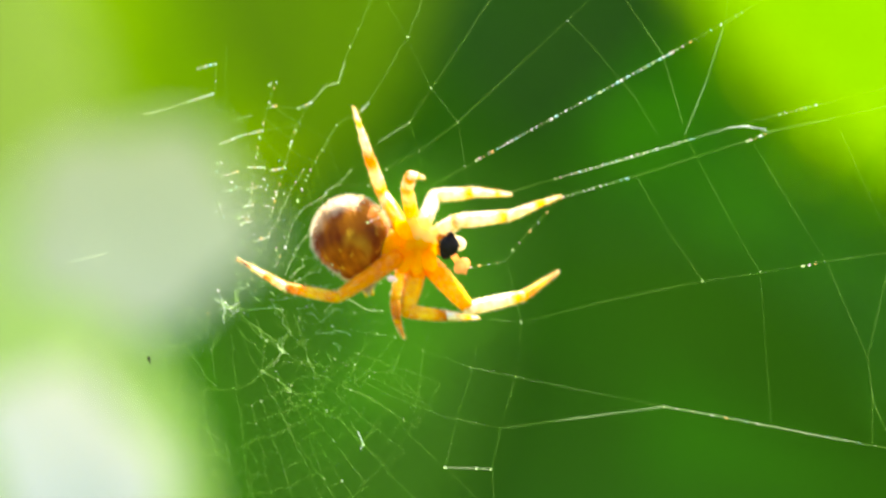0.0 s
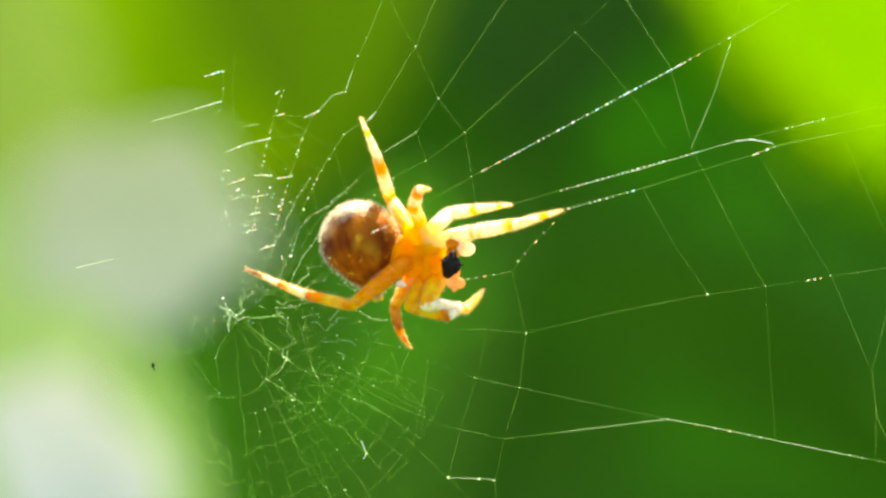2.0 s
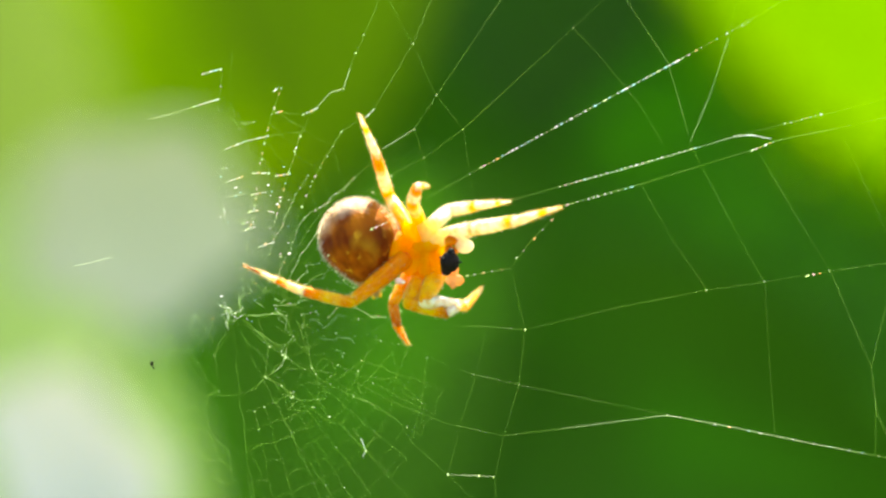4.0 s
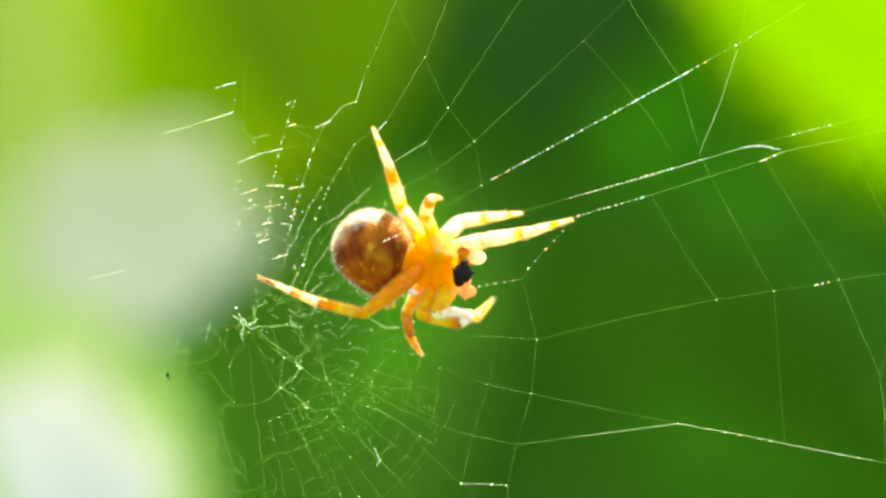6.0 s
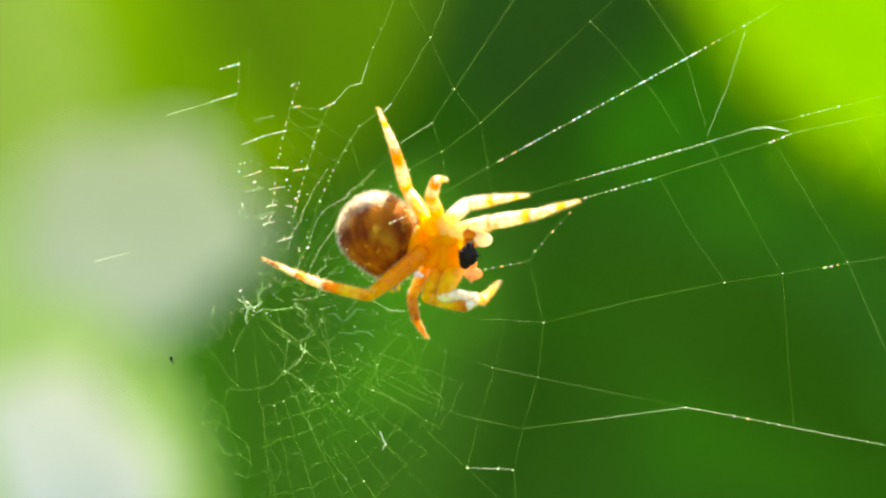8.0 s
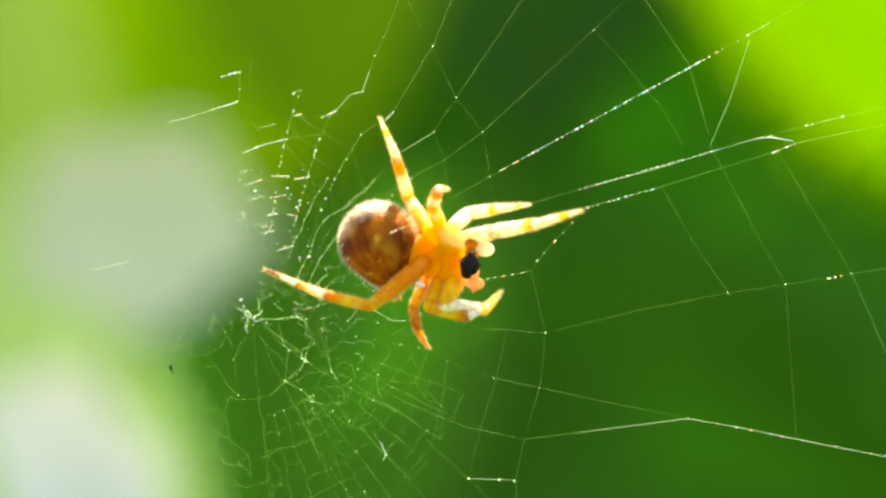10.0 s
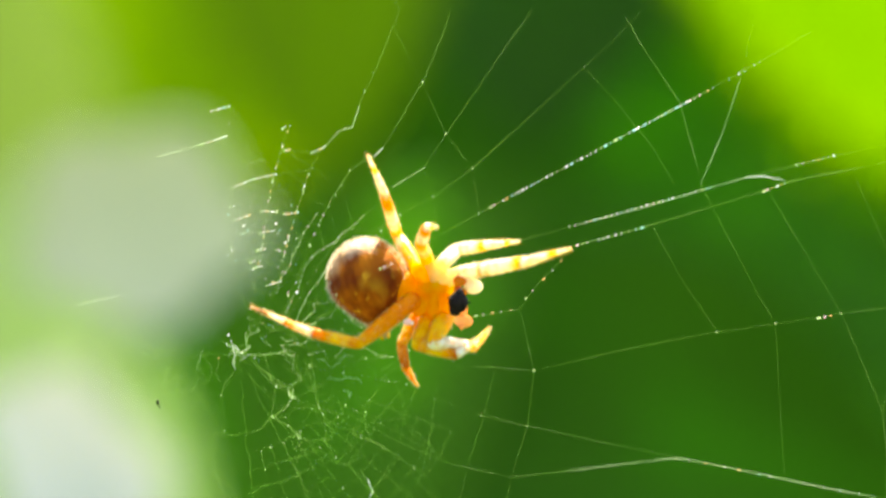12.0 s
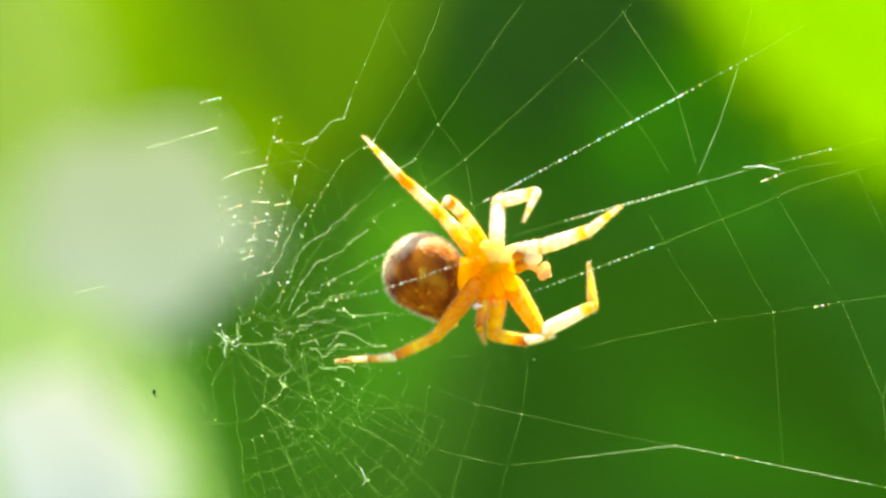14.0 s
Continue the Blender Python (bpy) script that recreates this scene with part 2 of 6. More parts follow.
DROP = drop_material()
# the dark greens carry the leaves' shade in colour and low translucency
LEAF_DARK = sheet_material("shade_green_leaf", (0.026, 0.123, 0.002), (0.034, 0.145, 0.003), (0.039, 0.237, 0.002), (0.049, 0.265, 0.002), 0.32, 14.0, 0.6, 0.2)
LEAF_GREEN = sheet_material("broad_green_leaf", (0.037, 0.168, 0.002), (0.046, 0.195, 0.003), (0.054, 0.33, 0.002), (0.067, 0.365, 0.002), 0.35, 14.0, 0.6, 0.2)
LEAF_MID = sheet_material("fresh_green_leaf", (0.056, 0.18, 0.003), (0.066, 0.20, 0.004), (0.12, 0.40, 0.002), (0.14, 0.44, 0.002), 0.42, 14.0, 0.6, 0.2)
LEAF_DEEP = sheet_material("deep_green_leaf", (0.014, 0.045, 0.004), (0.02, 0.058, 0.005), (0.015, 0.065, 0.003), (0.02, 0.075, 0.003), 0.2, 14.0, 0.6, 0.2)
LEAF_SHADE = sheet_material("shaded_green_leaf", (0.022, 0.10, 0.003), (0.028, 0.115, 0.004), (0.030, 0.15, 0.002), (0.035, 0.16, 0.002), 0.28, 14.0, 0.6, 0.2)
# the lime and pale leaves carry sun and haze in their colour
LEAF_LIME = sheet_material("sunlit_lime_leaf", (0.15, 0.21, 0.002), (0.17, 0.23, 0.003), (0.37, 0.63, 0.001), (0.43, 0.68, 0.001), 0.62, 10.0, 0.6, 0.15)
LEAF_EDGE = sheet_material("edge_blend_leaf", (0.08, 0.19, 0.002), (0.10, 0.22, 0.003), (0.17, 0.44, 0.001), (0.21, 0.48, 0.001), 0.5, 10.0, 0.6, 0.15)
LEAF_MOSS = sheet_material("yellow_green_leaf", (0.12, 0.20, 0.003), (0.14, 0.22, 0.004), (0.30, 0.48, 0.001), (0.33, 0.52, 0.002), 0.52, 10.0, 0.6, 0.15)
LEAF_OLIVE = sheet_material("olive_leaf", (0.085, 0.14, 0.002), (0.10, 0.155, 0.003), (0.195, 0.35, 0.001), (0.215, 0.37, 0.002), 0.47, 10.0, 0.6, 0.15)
LEAF_WASHED = sheet_material("washed_green_leaf", (0.23, 0.31, 0.08), (0.27, 0.34, 0.10), (0.34, 0.46, 0.10), (0.38, 0.50, 0.12), 0.5, 10.0, 0.6, 0.15)
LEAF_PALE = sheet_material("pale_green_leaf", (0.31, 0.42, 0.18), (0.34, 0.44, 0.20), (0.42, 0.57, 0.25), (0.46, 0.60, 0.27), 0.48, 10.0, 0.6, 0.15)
PETAL_WHITE = sheet_material("white_petal", (0.71, 0.68, 0.61), (0.77, 0.74, 0.67), (0.57, 0.55, 0.51), (0.62, 0.60, 0.56), 0.26, 60.0, 0.6, 0.2)
# greyer copy of the white petal, with the flower's shade put into the colour
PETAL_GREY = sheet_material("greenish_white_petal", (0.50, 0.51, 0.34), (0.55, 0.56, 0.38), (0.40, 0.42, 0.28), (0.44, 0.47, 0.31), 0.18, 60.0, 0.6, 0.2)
STALK = sheet_material("green_stalk", (0.06, 0.14, 0.02), (0.09, 0.18, 0.03), (0.1, 0.2, 0.02), (0.1, 0.2, 0.02), 0.1, 80.0)
SOIL = sheet_material("grassy_soil", (0.03, 0.06, 0.01), (0.07, 0.10, 0.02), (0.03, 0.06, 0.01), (0.05, 0.08, 0.01), 0.0, 2.0, 0.9)


# ---- building tools (millimetres in, metres in the mesh) ----
def part(name, bm, mat, parent=None, label="", smooth=True):
    mesh = bpy.data.meshes.new(name)
    bmesh.ops.recalc_face_normals(bm, faces=bm.faces)
    bm.to_mesh(mesh)
    bm.free()
    mesh.materials.append(mat)
    if smooth:
        mesh.polygons.foreach_set("use_smooth", [True] * len(mesh.polygons))
    ob = new(name, mesh)
    ob.parent = parent
    return tagged(ob, label)


def curve_through(points, steps):
    """Points of a smooth curve through the given ones."""
    p = [Vector(q) for q in points]
    p = [2 * p[0] - p[1], *p, 2 * p[-1] - p[-2]]
    out = []
    for a, b, c, d in zip(p, p[1:], p[2:], p[3:]):
        for i in range(steps):
            s = i / steps
            out.append(0.5 * (2 * b + (c - a) * s + (2 * a - 5 * b + 4 * c - d) * s * s + (3 * b - a - 3 * c + d) * s ** 3))
    return out + [p[-2]]


def tube(bm, points, radius, sides=5, ends=True):
    """A round tube along points (mm); radius: one number or a function of the share of the way along."""
    n, rings, side = len(points), [], None
    for i, q in enumerate(points):
        way = (Vector(points[min(i + 1, n - 1)]) - Vector(points[max(i - 1, 0)])).normalized()
        side = (way.orthogonal() if side is None else side - way * side.dot(way)).normalized()
        up = way.cross(side)
        r = radius(i / (n - 1)) if callable(radius) else radius
        rings.append([bm.verts.new((Vector(q) + (side * math.cos(a) + up * math.sin(a)) * r) * MM)
                      for a in (2 * math.pi * k / sides for k in range(sides))])
    for a, b in zip(rings, rings[1:]):
        for k in range(sides):
            bm.faces.new((a[k], a[(k + 1) % sides], b[(k + 1) % sides], b[k]))
    if ends:
        bm.faces.new(rings[0][::-1])
        bm.faces.new(rings[-1])


def ball(bm, centre, size, fine=2, turn=None):
    """A rounded lump with half-axes size (mm)."""
    m = Matrix.Translation(Vector(centre) * MM) @ (turn or Matrix()) @ Matrix.Diagonal((*(Vector(size) * MM), 1))
    return bmesh.ops.create_icosphere(bm, subdivisions=fine, radius=1.0, matrix=m)["verts"]


# ---- the ground and the growth behind ----
def ground():
    bm = bmesh.new()
    bmesh.ops.create_grid(bm, x_segments=60, y_segments=60, size=1.0)
    for v in bm.verts:
        far = v.co.length
        v.co = Vector((v.co.x, v.co.y, 0)) * (4 + 600 * far ** 4)
        v.co.z = 0.03 * noise.noise(v.co * 0.8) - 0.02
    tagged(part("ground", bm, SOIL), "mossy green garden soil under the plants", "ground", kind="structure")


FAR = 2.0


def off(p):
    """A place in the growth behind, FAR times as far from the eye (mm from the web's middle)."""
    return Vector((p[0] * FAR, (p[1] + 141.8) * FAR - 141.8, p[2] * FAR))


def leaf(tip, base, width, mat, label, lean=0.0, cup=0.12, name="leaf", droop=0.10):
    """A broad leaf with a midrib, side veins, a cupped blade and a stalk; tip and base in mm from the web's middle."""
    tip, base, width = off(tip), off(base), width * FAR
    length = (tip - base).length
    along = (tip - base).normalized()
    face = Vector((0, -1, 0))
    face = (face - along * face.dot(along)).normalized()
    face = Matrix.Rotation(radians(lean), 3, along) @ face
    across = along.cross(face)
    thing = new(name)
    thing.location = Vector((0, 0, 1.2)) + base * MM
    bm = bmesh.new()
    rows, cols = 36, 16
    grid = []
    for i in range(rows + 1):
        s = i / rows
        half = 0.5 * width * (math.sin(math.pi * min(1, s ** 0.72)) ** 0.8 + 0.004)
        line = []
        for j in range(cols + 1):
            u = 2 * j / cols - 1
            vein = 0.008 * length * math.cos(2 * math.pi * (s * 9 - abs(u) * 2.2)) * min(1, abs(u) * 4)
            lift = cup * width * (u * u - 0.3) * math.sin(math.pi * s) - droop * length * s * s + vein
            edge = half * (1 + 0.035 * math.sin(s * 80) * abs(u) ** 6)
            line.append(bm.verts.new((along * s * length + across * u * edge + face * lift) * MM))
        grid.append(line)
    for a, b in zip(grid, grid[1:]):
        for j in range(cols):
            bm.faces.new((a[j], a[j + 1], b[j + 1], b[j]))
    blade = part("blade", bm, mat, thing)
    solid = blade.modifiers.new("thickness", "SOLIDIFY")
    solid.thickness = 0.0004
    bm = bmesh.new()
    rib = [along * (s * length) + face * (-cup * width * 0.3 * math.sin(math.pi * s) - droop * length * s * s - 0.4) for s in (k / 14 for k in range(15))]
    tube(bm, rib, lambda s: 0.012 * length * (1.05 - s), 7)
    part("midrib", bm, mat, thing)
    bm = bmesh.new()
    back = 1750 - base.y
    foot = Vector((0, back, -1205 - base.z))
    tube(bm, curve_through([Vector((0, 0, 0)), -along * length * 0.10 + Vector((0, 25, -4)), Vector((0, back * 0.9, -30)), foot + Vector((0, 0, 800 + base.z)), foot], 8), lambda s: 0.011 * length * (0.8 + 0.6 * s), 7)
    part("stalk", bm, STALK, thing)
    return tagged(thing, label, "leaf", "leaves behind the web")


def bindweed(centre, radius, petal_mat, label, tilt, turn, squash=1.0, roll=0):
    """A round or oval funnel flower facing out, with five pleats, a throat, a green cup and a stalk."""
    centre, radius = off(centre), radius * FAR
    thing = new("funnel_flower")
    thing.matrix_basis = Matrix.Translation(Vector((0, 0, 1.2)) + Vector(centre) * MM) @ pose(0, 0, 0, tilt, roll, turn)
    bm = bmesh.new()
    around, rings = 60, 14
    grid = []
    for i in range(rings + 1):
        s = i / rings
        line = []
        for j in range(around):
            a = 2 * math.pi * j / around
            r = radius * (0.03 + 0.97 * s ** 0.8) * (1 + 0.09 * s * s * math.cos(5 * a + 0.7))
            y = radius * (0.06 * (1 - s) ** 1.6 - 0.02 * s * math.cos(5 * a) - 0.10 * s ** 6)
            line.append(bm.verts.new(Vector((r * math.cos(a), y, squash * r * math.sin(a))) * MM))
        grid.append(line)
    for a, b in zip(grid, grid[1:]):
        for j in range(around):
            bm.faces.new((a[j], a[(j + 1) % around], b[(j + 1) % around], b[j]))
    corolla = part("corolla", bm, petal_mat, thing)
    corolla.modifiers.new("thickness", "SOLIDIFY").thickness = 0.0003
    bm = bmesh.new()
    tube(bm, [(0, radius * 0.055, 0), (0, radius * 0.3, 0), (0, radius * 1.2, 0)], lambda s: radius * (0.045 + 0.02 * math.sin(3 * s)), 12)
    part("cup", bm, STALK, thing)
    bm = bmesh.new()
    tube(bm, curve_through([(0, radius * 1.15, 0), (0, radius * 1.5, -radius * 0.3), (-6, radius * 1.8, -radius * 3), (-20, radius * 2 + 40, -1210 - centre[2])], 8), radius * 0.06, 8)
    part("stalk", bm, STALK, thing)
    return tagged(thing, label, "flower", "white funnel flowers")


def hedge():
    """Dense far leaves that fill the distance."""
    rnd = random.Random(5)
    verts, faces = [], []
    for k in range(9000):
        x, z = rnd.uniform(-2.2, 2.2), rnd.uniform(0.0, 2.3)
        y = 2.3 + rnd.uniform(0, 0.5) + 0.25 * noise.noise(Vector((x * 2, z * 2, 0)))
        m = pose(x, y, z, rnd.uniform(0, 360), rnd.uniform(0, 360), rnd.uniform(0, 360))
        size = rnd.uniform(0.03, 0.06)
        n = len(verts)
        for u, v, w in ((0, -1, 0), (0.45, -0.2, 0.1), (0.3, 0.5, 0.08), (0, 1, 0), (-0.3, 0.5, 0.08), (-0.45, -0.2, 0.1)):
            verts.append(m @ Vector((u * size, v * size, w * size)))
        faces += [(n, n + 1, n + 2, n + 3), (n, n + 3, n + 4, n + 5)]
    mesh = bpy.data.meshes.new("hedge")
    mesh.from_pydata(verts, [], faces)
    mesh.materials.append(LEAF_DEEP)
    tagged(new("hedge", mesh), "dense dark green hedge in the distance", "hedge", kind="stuff")


ground()
hedge()
leaf((171.61, 640, 7.21), (-47.38, 600, -101.6), 320, LEAF_DARK, "large green leaf, its soft shade put into the colour", 8)
leaf((135.11, 560, 56.98), (-74.22, 540, -48.92), 200, LEAF_GREEN, "broad mid-green leaf, its soft shade put into the colour", -6)
leaf((109.02, 360, -80.02), (-9.48, 360, -17.94), 98, LEAF_DARK, "hanging green leaf, its shade put into the colour", 10)
# deep green puts in the shade of a gap between the leaves
leaf((148.44, 780, 8.5), (-38.15, 780, 153.62), 220, LEAF_DEEP, "deep green leaf with a gap's shade put into its colour", 0)
# added leaf: its half-bright colour grades the blurred edge of the lime leaf
leaf((22.8, 470, 143.2), (181, 470, 16.6), 114, LEAF_EDGE, "added green leaf, a half-sunlit look put into its colour", 0, 0.03)
leaf((20.23, 400, 126.85), (160.36, 400, 14.74), 84, LEAF_LIME, "lime leaf with the sun behind it, part of the glow put into its colour", 0, 0.03)
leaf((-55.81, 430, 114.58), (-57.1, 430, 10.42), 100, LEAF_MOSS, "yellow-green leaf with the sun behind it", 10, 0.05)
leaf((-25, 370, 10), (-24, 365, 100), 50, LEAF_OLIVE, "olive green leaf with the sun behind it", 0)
leaf((-112, 330, 101.97), (-104, 330, -48.7), 95, LEAF_WASHED, "yellow-green leaf, a wash of light put into its colour", 0)
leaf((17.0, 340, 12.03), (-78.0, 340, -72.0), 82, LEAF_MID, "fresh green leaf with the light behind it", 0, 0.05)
leaf((-67, 215, 12), (-50, 215, -70), 46, LEAF_PALE, "pale green leaf, a wash of light put into its colour", 0, 0.04)
bindweed((-41.4, 200, 3.2), 16.2, PETAL_GREY, "greenish white funnel flower, its shade put into the colour", 0, 0, 0.84)
# added dark leaf: its colour is the shade of the gap at the top
leaf((21.35, 430, 22), (23.92, 430, 110.73), 78, LEAF_SHADE, "deep green leaf with a gap's shade put into its colour", 0)
bindweed((-46, 170, -27.84), 14.4, PETAL_WHITE, "white funnel flower with the sun behind it", -8, 10, 0.68, 55)

# ---- the web ----
web = tagged(new("spider_web"), "torn orb web of fine white silk, glinting in the sun", "web")
web.location = (0, 0, 1.2)
# radius in mm and silk of each grade of thread; how strongly it glints is put into both
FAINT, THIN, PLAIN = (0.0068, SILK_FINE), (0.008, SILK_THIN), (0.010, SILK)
GLINT, BRIGHT = (0.010, SILK_GREENLIT), (0.017, SILK_BRIGHT)
FAN, WISP = (0.0074, SILK_GREENLIT), (0.0068, SILK_THIN)
THREADS = []


def zigzag(points, amount, pitch, seed):
    """The same way with sharp small kinks to either side, as slack silk hangs."""
    rnd = random.Random(seed)
    line, side = [Vector(points[0])], 1
    for a, b in zip(points, points[1:]):
        a, b = Vector(a), Vector(b)
        way = b - a
        n = max(1, round(way.length / pitch))
        across = Vector((-way.z, 0, way.x)).normalized()
        for i in range(1, n):
            side = -side if rnd.random() < 0.75 else side
            line.append(a.lerp(b, (i + rnd.uniform(-0.3, 0.3)) / n) + across * side * amount * rnd.uniform(0.3, 1.2))
        line.append(b)
    return line



def thread(points, grade, name="radial_thread", jitter=0.0, step=0.45, sag=0.0):
    """One silk thread through points (mm in the web's plane: across, behind, up), kinked by jitter."""
    rnd = random.Random(round(points[0][0] * 997 + points[-1][2] * 131))
    line = []
    for a, b in zip(points, points[1:]):
        a, b = Vector(a), Vector(b)
        n = max(1, round((b - a).length / step)) if jitter else max(3, round((b - a).length / 1.2))
        for i in range(n):
            q = a.lerp(b, i / n)
            if jitter and (i or line):
                q += Vector((rnd.uniform(-1, 1), rnd.uniform(-1, 1), rnd.uniform(-1, 1))) * jitter
            line.append(q)
    line.append(Vector(points[-1]))
    bm = bmesh.new()
    radius, silk = grade
    # uneven thickness puts broken glints along the thread into its shape
    tube(bm, line, lambda s: radius * (0.55 + 1.3 * abs(noise.noise(Vector((s * 5, points[0][0], points[0][2])))) + 0.3 * noise.noise(Vector((s * 40, points[0][2], 3)))), 5)
    ob = part(name, bm, silk, web)
    THREADS.append((ob, sum(p[0] for p in points) / len(points), sag))
    return ob


def knots(ob, points, size):
    """Silk knots where threads meet."""
    rnd = random.Random(round(points[0][0] * 97))
    for p in points:
        bm = bmesh.new()
        ball(bm, p, (size * rnd.uniform(0.4, 0.8), size * 0.4, size * rnd.uniform(0.3, 0.6)), 1)
        part("knot", bm, DROP, ob)


def drops(ob, start, end, gap, size, spread=0.3):
    """A string of glue drops along a thread."""
    rnd = random.Random(round(start[0] * 713))
    start, end = Vector(start), Vector(end)
    way = (end - start).normalized()
    turn = way.to_track_quat("X", "Z").to_matrix().to_4x4()
    bm = bmesh.new()
    at, far = 0.0, (end - start).length
    while at < far:
        s = size * rnd.choice((0.35, 0.5, 0.6, 0.7, 0.95))
        ball(bm, start + way * at, (s * rnd.uniform(1.4, 3.2), s * 0.7, s * 0.7), 1, turn)
        at += gap * rnd.uniform(1 - spread, 1 + spread)
    return tagged(part("glue_strand", bm, DROP, ob, "shining glue drops on the thread"), kind="stuff")


# radial threads, from the hub outward
thread([(-10.78, 0, -2.04), (-10.65, 0, -0.92), (-10.59, 0, 0.35), (-10.17, 0, 2.58), (-9.95, 0, 4.5), (-9.63, 0, 6.09), (-9.22, 0, 7.69), (-8.9, 0, 8.58), (-8.64, 0, 9.34)], FAINT, jitter=0.08)
ray = thread([(-10.27, 0, -1.72), (-9.38, 0, 0.03), (-8.96, 0, 1.95), (-8.67, 0, 3.22), (-8.26, 0, 4.5), (-7.62, 0, 6.57), (-7.08, 0, 7.69), (-6.31, 0, 8.52), (-5.96, 0, 8.93), (-5.23, 0, 9.12), (-4.85, 0, 10.3), (-4.11, 0, 12.09), (-3.25, 0, 14.06), (-2.68, 0, 15.66)], THIN, jitter=0.05)
knots(ray, [(-8.26, 0, 4.43), (-7.62, 0, 6.47), (-7.94, 0, 5.61), (-8.67, 0, 3.06)], 0.09)
ray = thread([(-7.08, 0, 7.69), (-6.31, 0, 8.52), (-5.96, 0, 8.93), (-5.23, 0, 9.12), (-4.85, 0, 10.3)], PLAIN)
knots(ray, [(-5.23, 0, 9.12), (-4.56, 0, 11.13), (-4.11, 0, 12.15)], 0.07)
ray = thread([(-9.63, 0, -2.2), (-8.8, 0, -0.77), (-8.1, 0, 0.99), (-7.53, 0, 2.58), (-6.95, 0, 3.92), (-6.19, 0, 5.39), (-5.33, 0, 6.73), (-4.21, 0, 7.46), (-3.48, 0, 8.07), (-1.34, 0, 11.67), (-0.38, 0, 14.06), (0.19, 0, 15.66)], THIN, jitter=0.05)
knots(ray, [(-6.95, 0, 3.92), (-6.12, 0, 5.36), (-5.33, 0, 6.73), (-4.11, 0, 7.46), (-7.53, 0, 2.52)], 0.08)
ray = thread([(-8.9, 0, -1.88), (-8.1, 0, -0.45), (-7.27, 0, 1.05), (-6.19, 0, 2.58), (-4.53, 0, 4.11), (-3, 0, 5.8), (-1.24, 0, 6.89), (-0.03, 0, 8.8), (3.54, 0, 14.06), (4.66, 0, 15.66)], THIN, jitter=0.05)
thread([(-3, 0, 5.8), (-1.24, 0, 6.89)], PLAIN)
knots(ray, [(-1.24, 0, 6.89), (-0.03, 0, 8.8), (-1.34, 0, 11.67), (1.85, 0, 4.4), (-0.7, 0, 5.29)], 0.07)
ray = thread([(-8.42, 0, -2.52), (-7.63, 2, -0.94), (-5.95, 2, 1.16), (-4.33, 2, 3.1), (-2.55, 2, 4.4), (-0.7, 0, 5.29), (1.47, 0, 6.89), (7.62, 0, 12.57), (9.28, 0, 14.13), (10.72, 0, 15.66)], FAINT)
knots(ray, [(-2.52, 0, 4.27), (1.47, 0, 6.89), (7.62, 0, 12.57)], 0.07)
ray = thread([(-7.78, 0, -2.52), (-6.71, 1, -1.19), (-4.66, 2, 0.03), (-0.78, 2, 2.94), (1.89, 1, 4.43), (16.78, 0, 12.63), (20.28, 0, 14.7)], THIN, sag=0.35)
drops(ray, (2.49, 0, 4.75), (13.75, 0, 10.91), 0.27, 0.058)
drops(ray, (13.75, 0, 10.91), (17.41, 0, 12.98), 0.5, 0.042)
thread([(3.95, 1, 2.86), (7.21, 0, 3.8), (10.72, 0, 4.75), (14.86, 0, 6), (16.78, 0, 6.57), (20.28, 0, 7.46), (22.52, 0, 8), (27.3, 0, 9.28)], THIN, sag=0.35)
crossing_line = thread([(-7.24, 2, -1.58), (-6.08, 2, -1.07), (-3.33, 2, -0.52), (-0.94, 2, 0.26), (2.2, 2, 1.39)], THIN)
drops(crossing_line, (-5.95, 2, -1.03), (-3.33, 2, -0.52), 0.34, 0.05)
drops(crossing_line, (-3.33, 2, -0.52), (2.2, 2, 1.39), 0.30, 0.045)
ray = thread([(-3.69, -1.7, 1.21), (-3.18, -1.7, 1.43), (-2.67, -1.7, 1.68)], PLAIN, "cross_thread")
drops(ray, (-3.56, -1.7, 1.27), (-2.67, -1.7, 1.68), 0.22, 0.05)
ray = thread([(7.21, 0, 3.8), (10.72, 0, 4.75), (14.86, 0, 6)], PLAIN, sag=0.35)
drops(ray, (6.89, 0, 3.7), (14.86, 0, 6), 0.30, 0.045)
ray = thread([(14.86, 0, 6), (16.78, 0, 6.57)], PLAIN, sag=0.35)
drops(ray, (19.49, 0, 7.27), (21.56, 0, 7.81), 0.3, 0.045)
thread([(-7.12, -0.4, -3.31), (-5.22, -0.4, -2.77), (-2.67, -0.4, -2.04), (-0.76, -0.4, -1.4), (1.46, -0.4, -0.35)], THIN)
drag_line = thread([(1.46, -0.4, 1.02), (6.87, -0.4, 2.58), (11.42, -0.4, 3.85), (14.66, -0.4, 4.87), (17.84, -0.4, 5.85), (18.64, -0.4, 6.2), (19.59, -0.4, 6.46), (22.13, -0.4, 6.96), (27.22, -0.4, 8.11)], THIN)
drops(drag_line, (1.62, -0.4, 1.05), (11, -0.4, 3.72), 0.33, 0.05)
ray = thread([(17.89, 0, 5.87), (18.69, 0, 6.22), (19.65, 0, 6.47), (22.2, 0, 6.98)], THIN)
drops(ray, (17.67, 0, 5.77), (18.85, 0, 6.25), 0.25, 0.07)
thread([(16.62, 0, 6.54), (17.57, 0, 6.63), (18.75, 0, 6.41)], BRIGHT, "cross_thread")
ray = thread([(-6.65, -0.4, -3.78), (-4.58, -0.4, -3.78), (-2.04, -0.4, -3.31), (0.51, -0.4, -2.51), (1.62, -0.4, -1.34), (4.17, -0.4, -0.86)], THIN)
drops(ray, (1.72, 0, -1.31), (4.18, 0, -0.86), 0.5, 0.06)
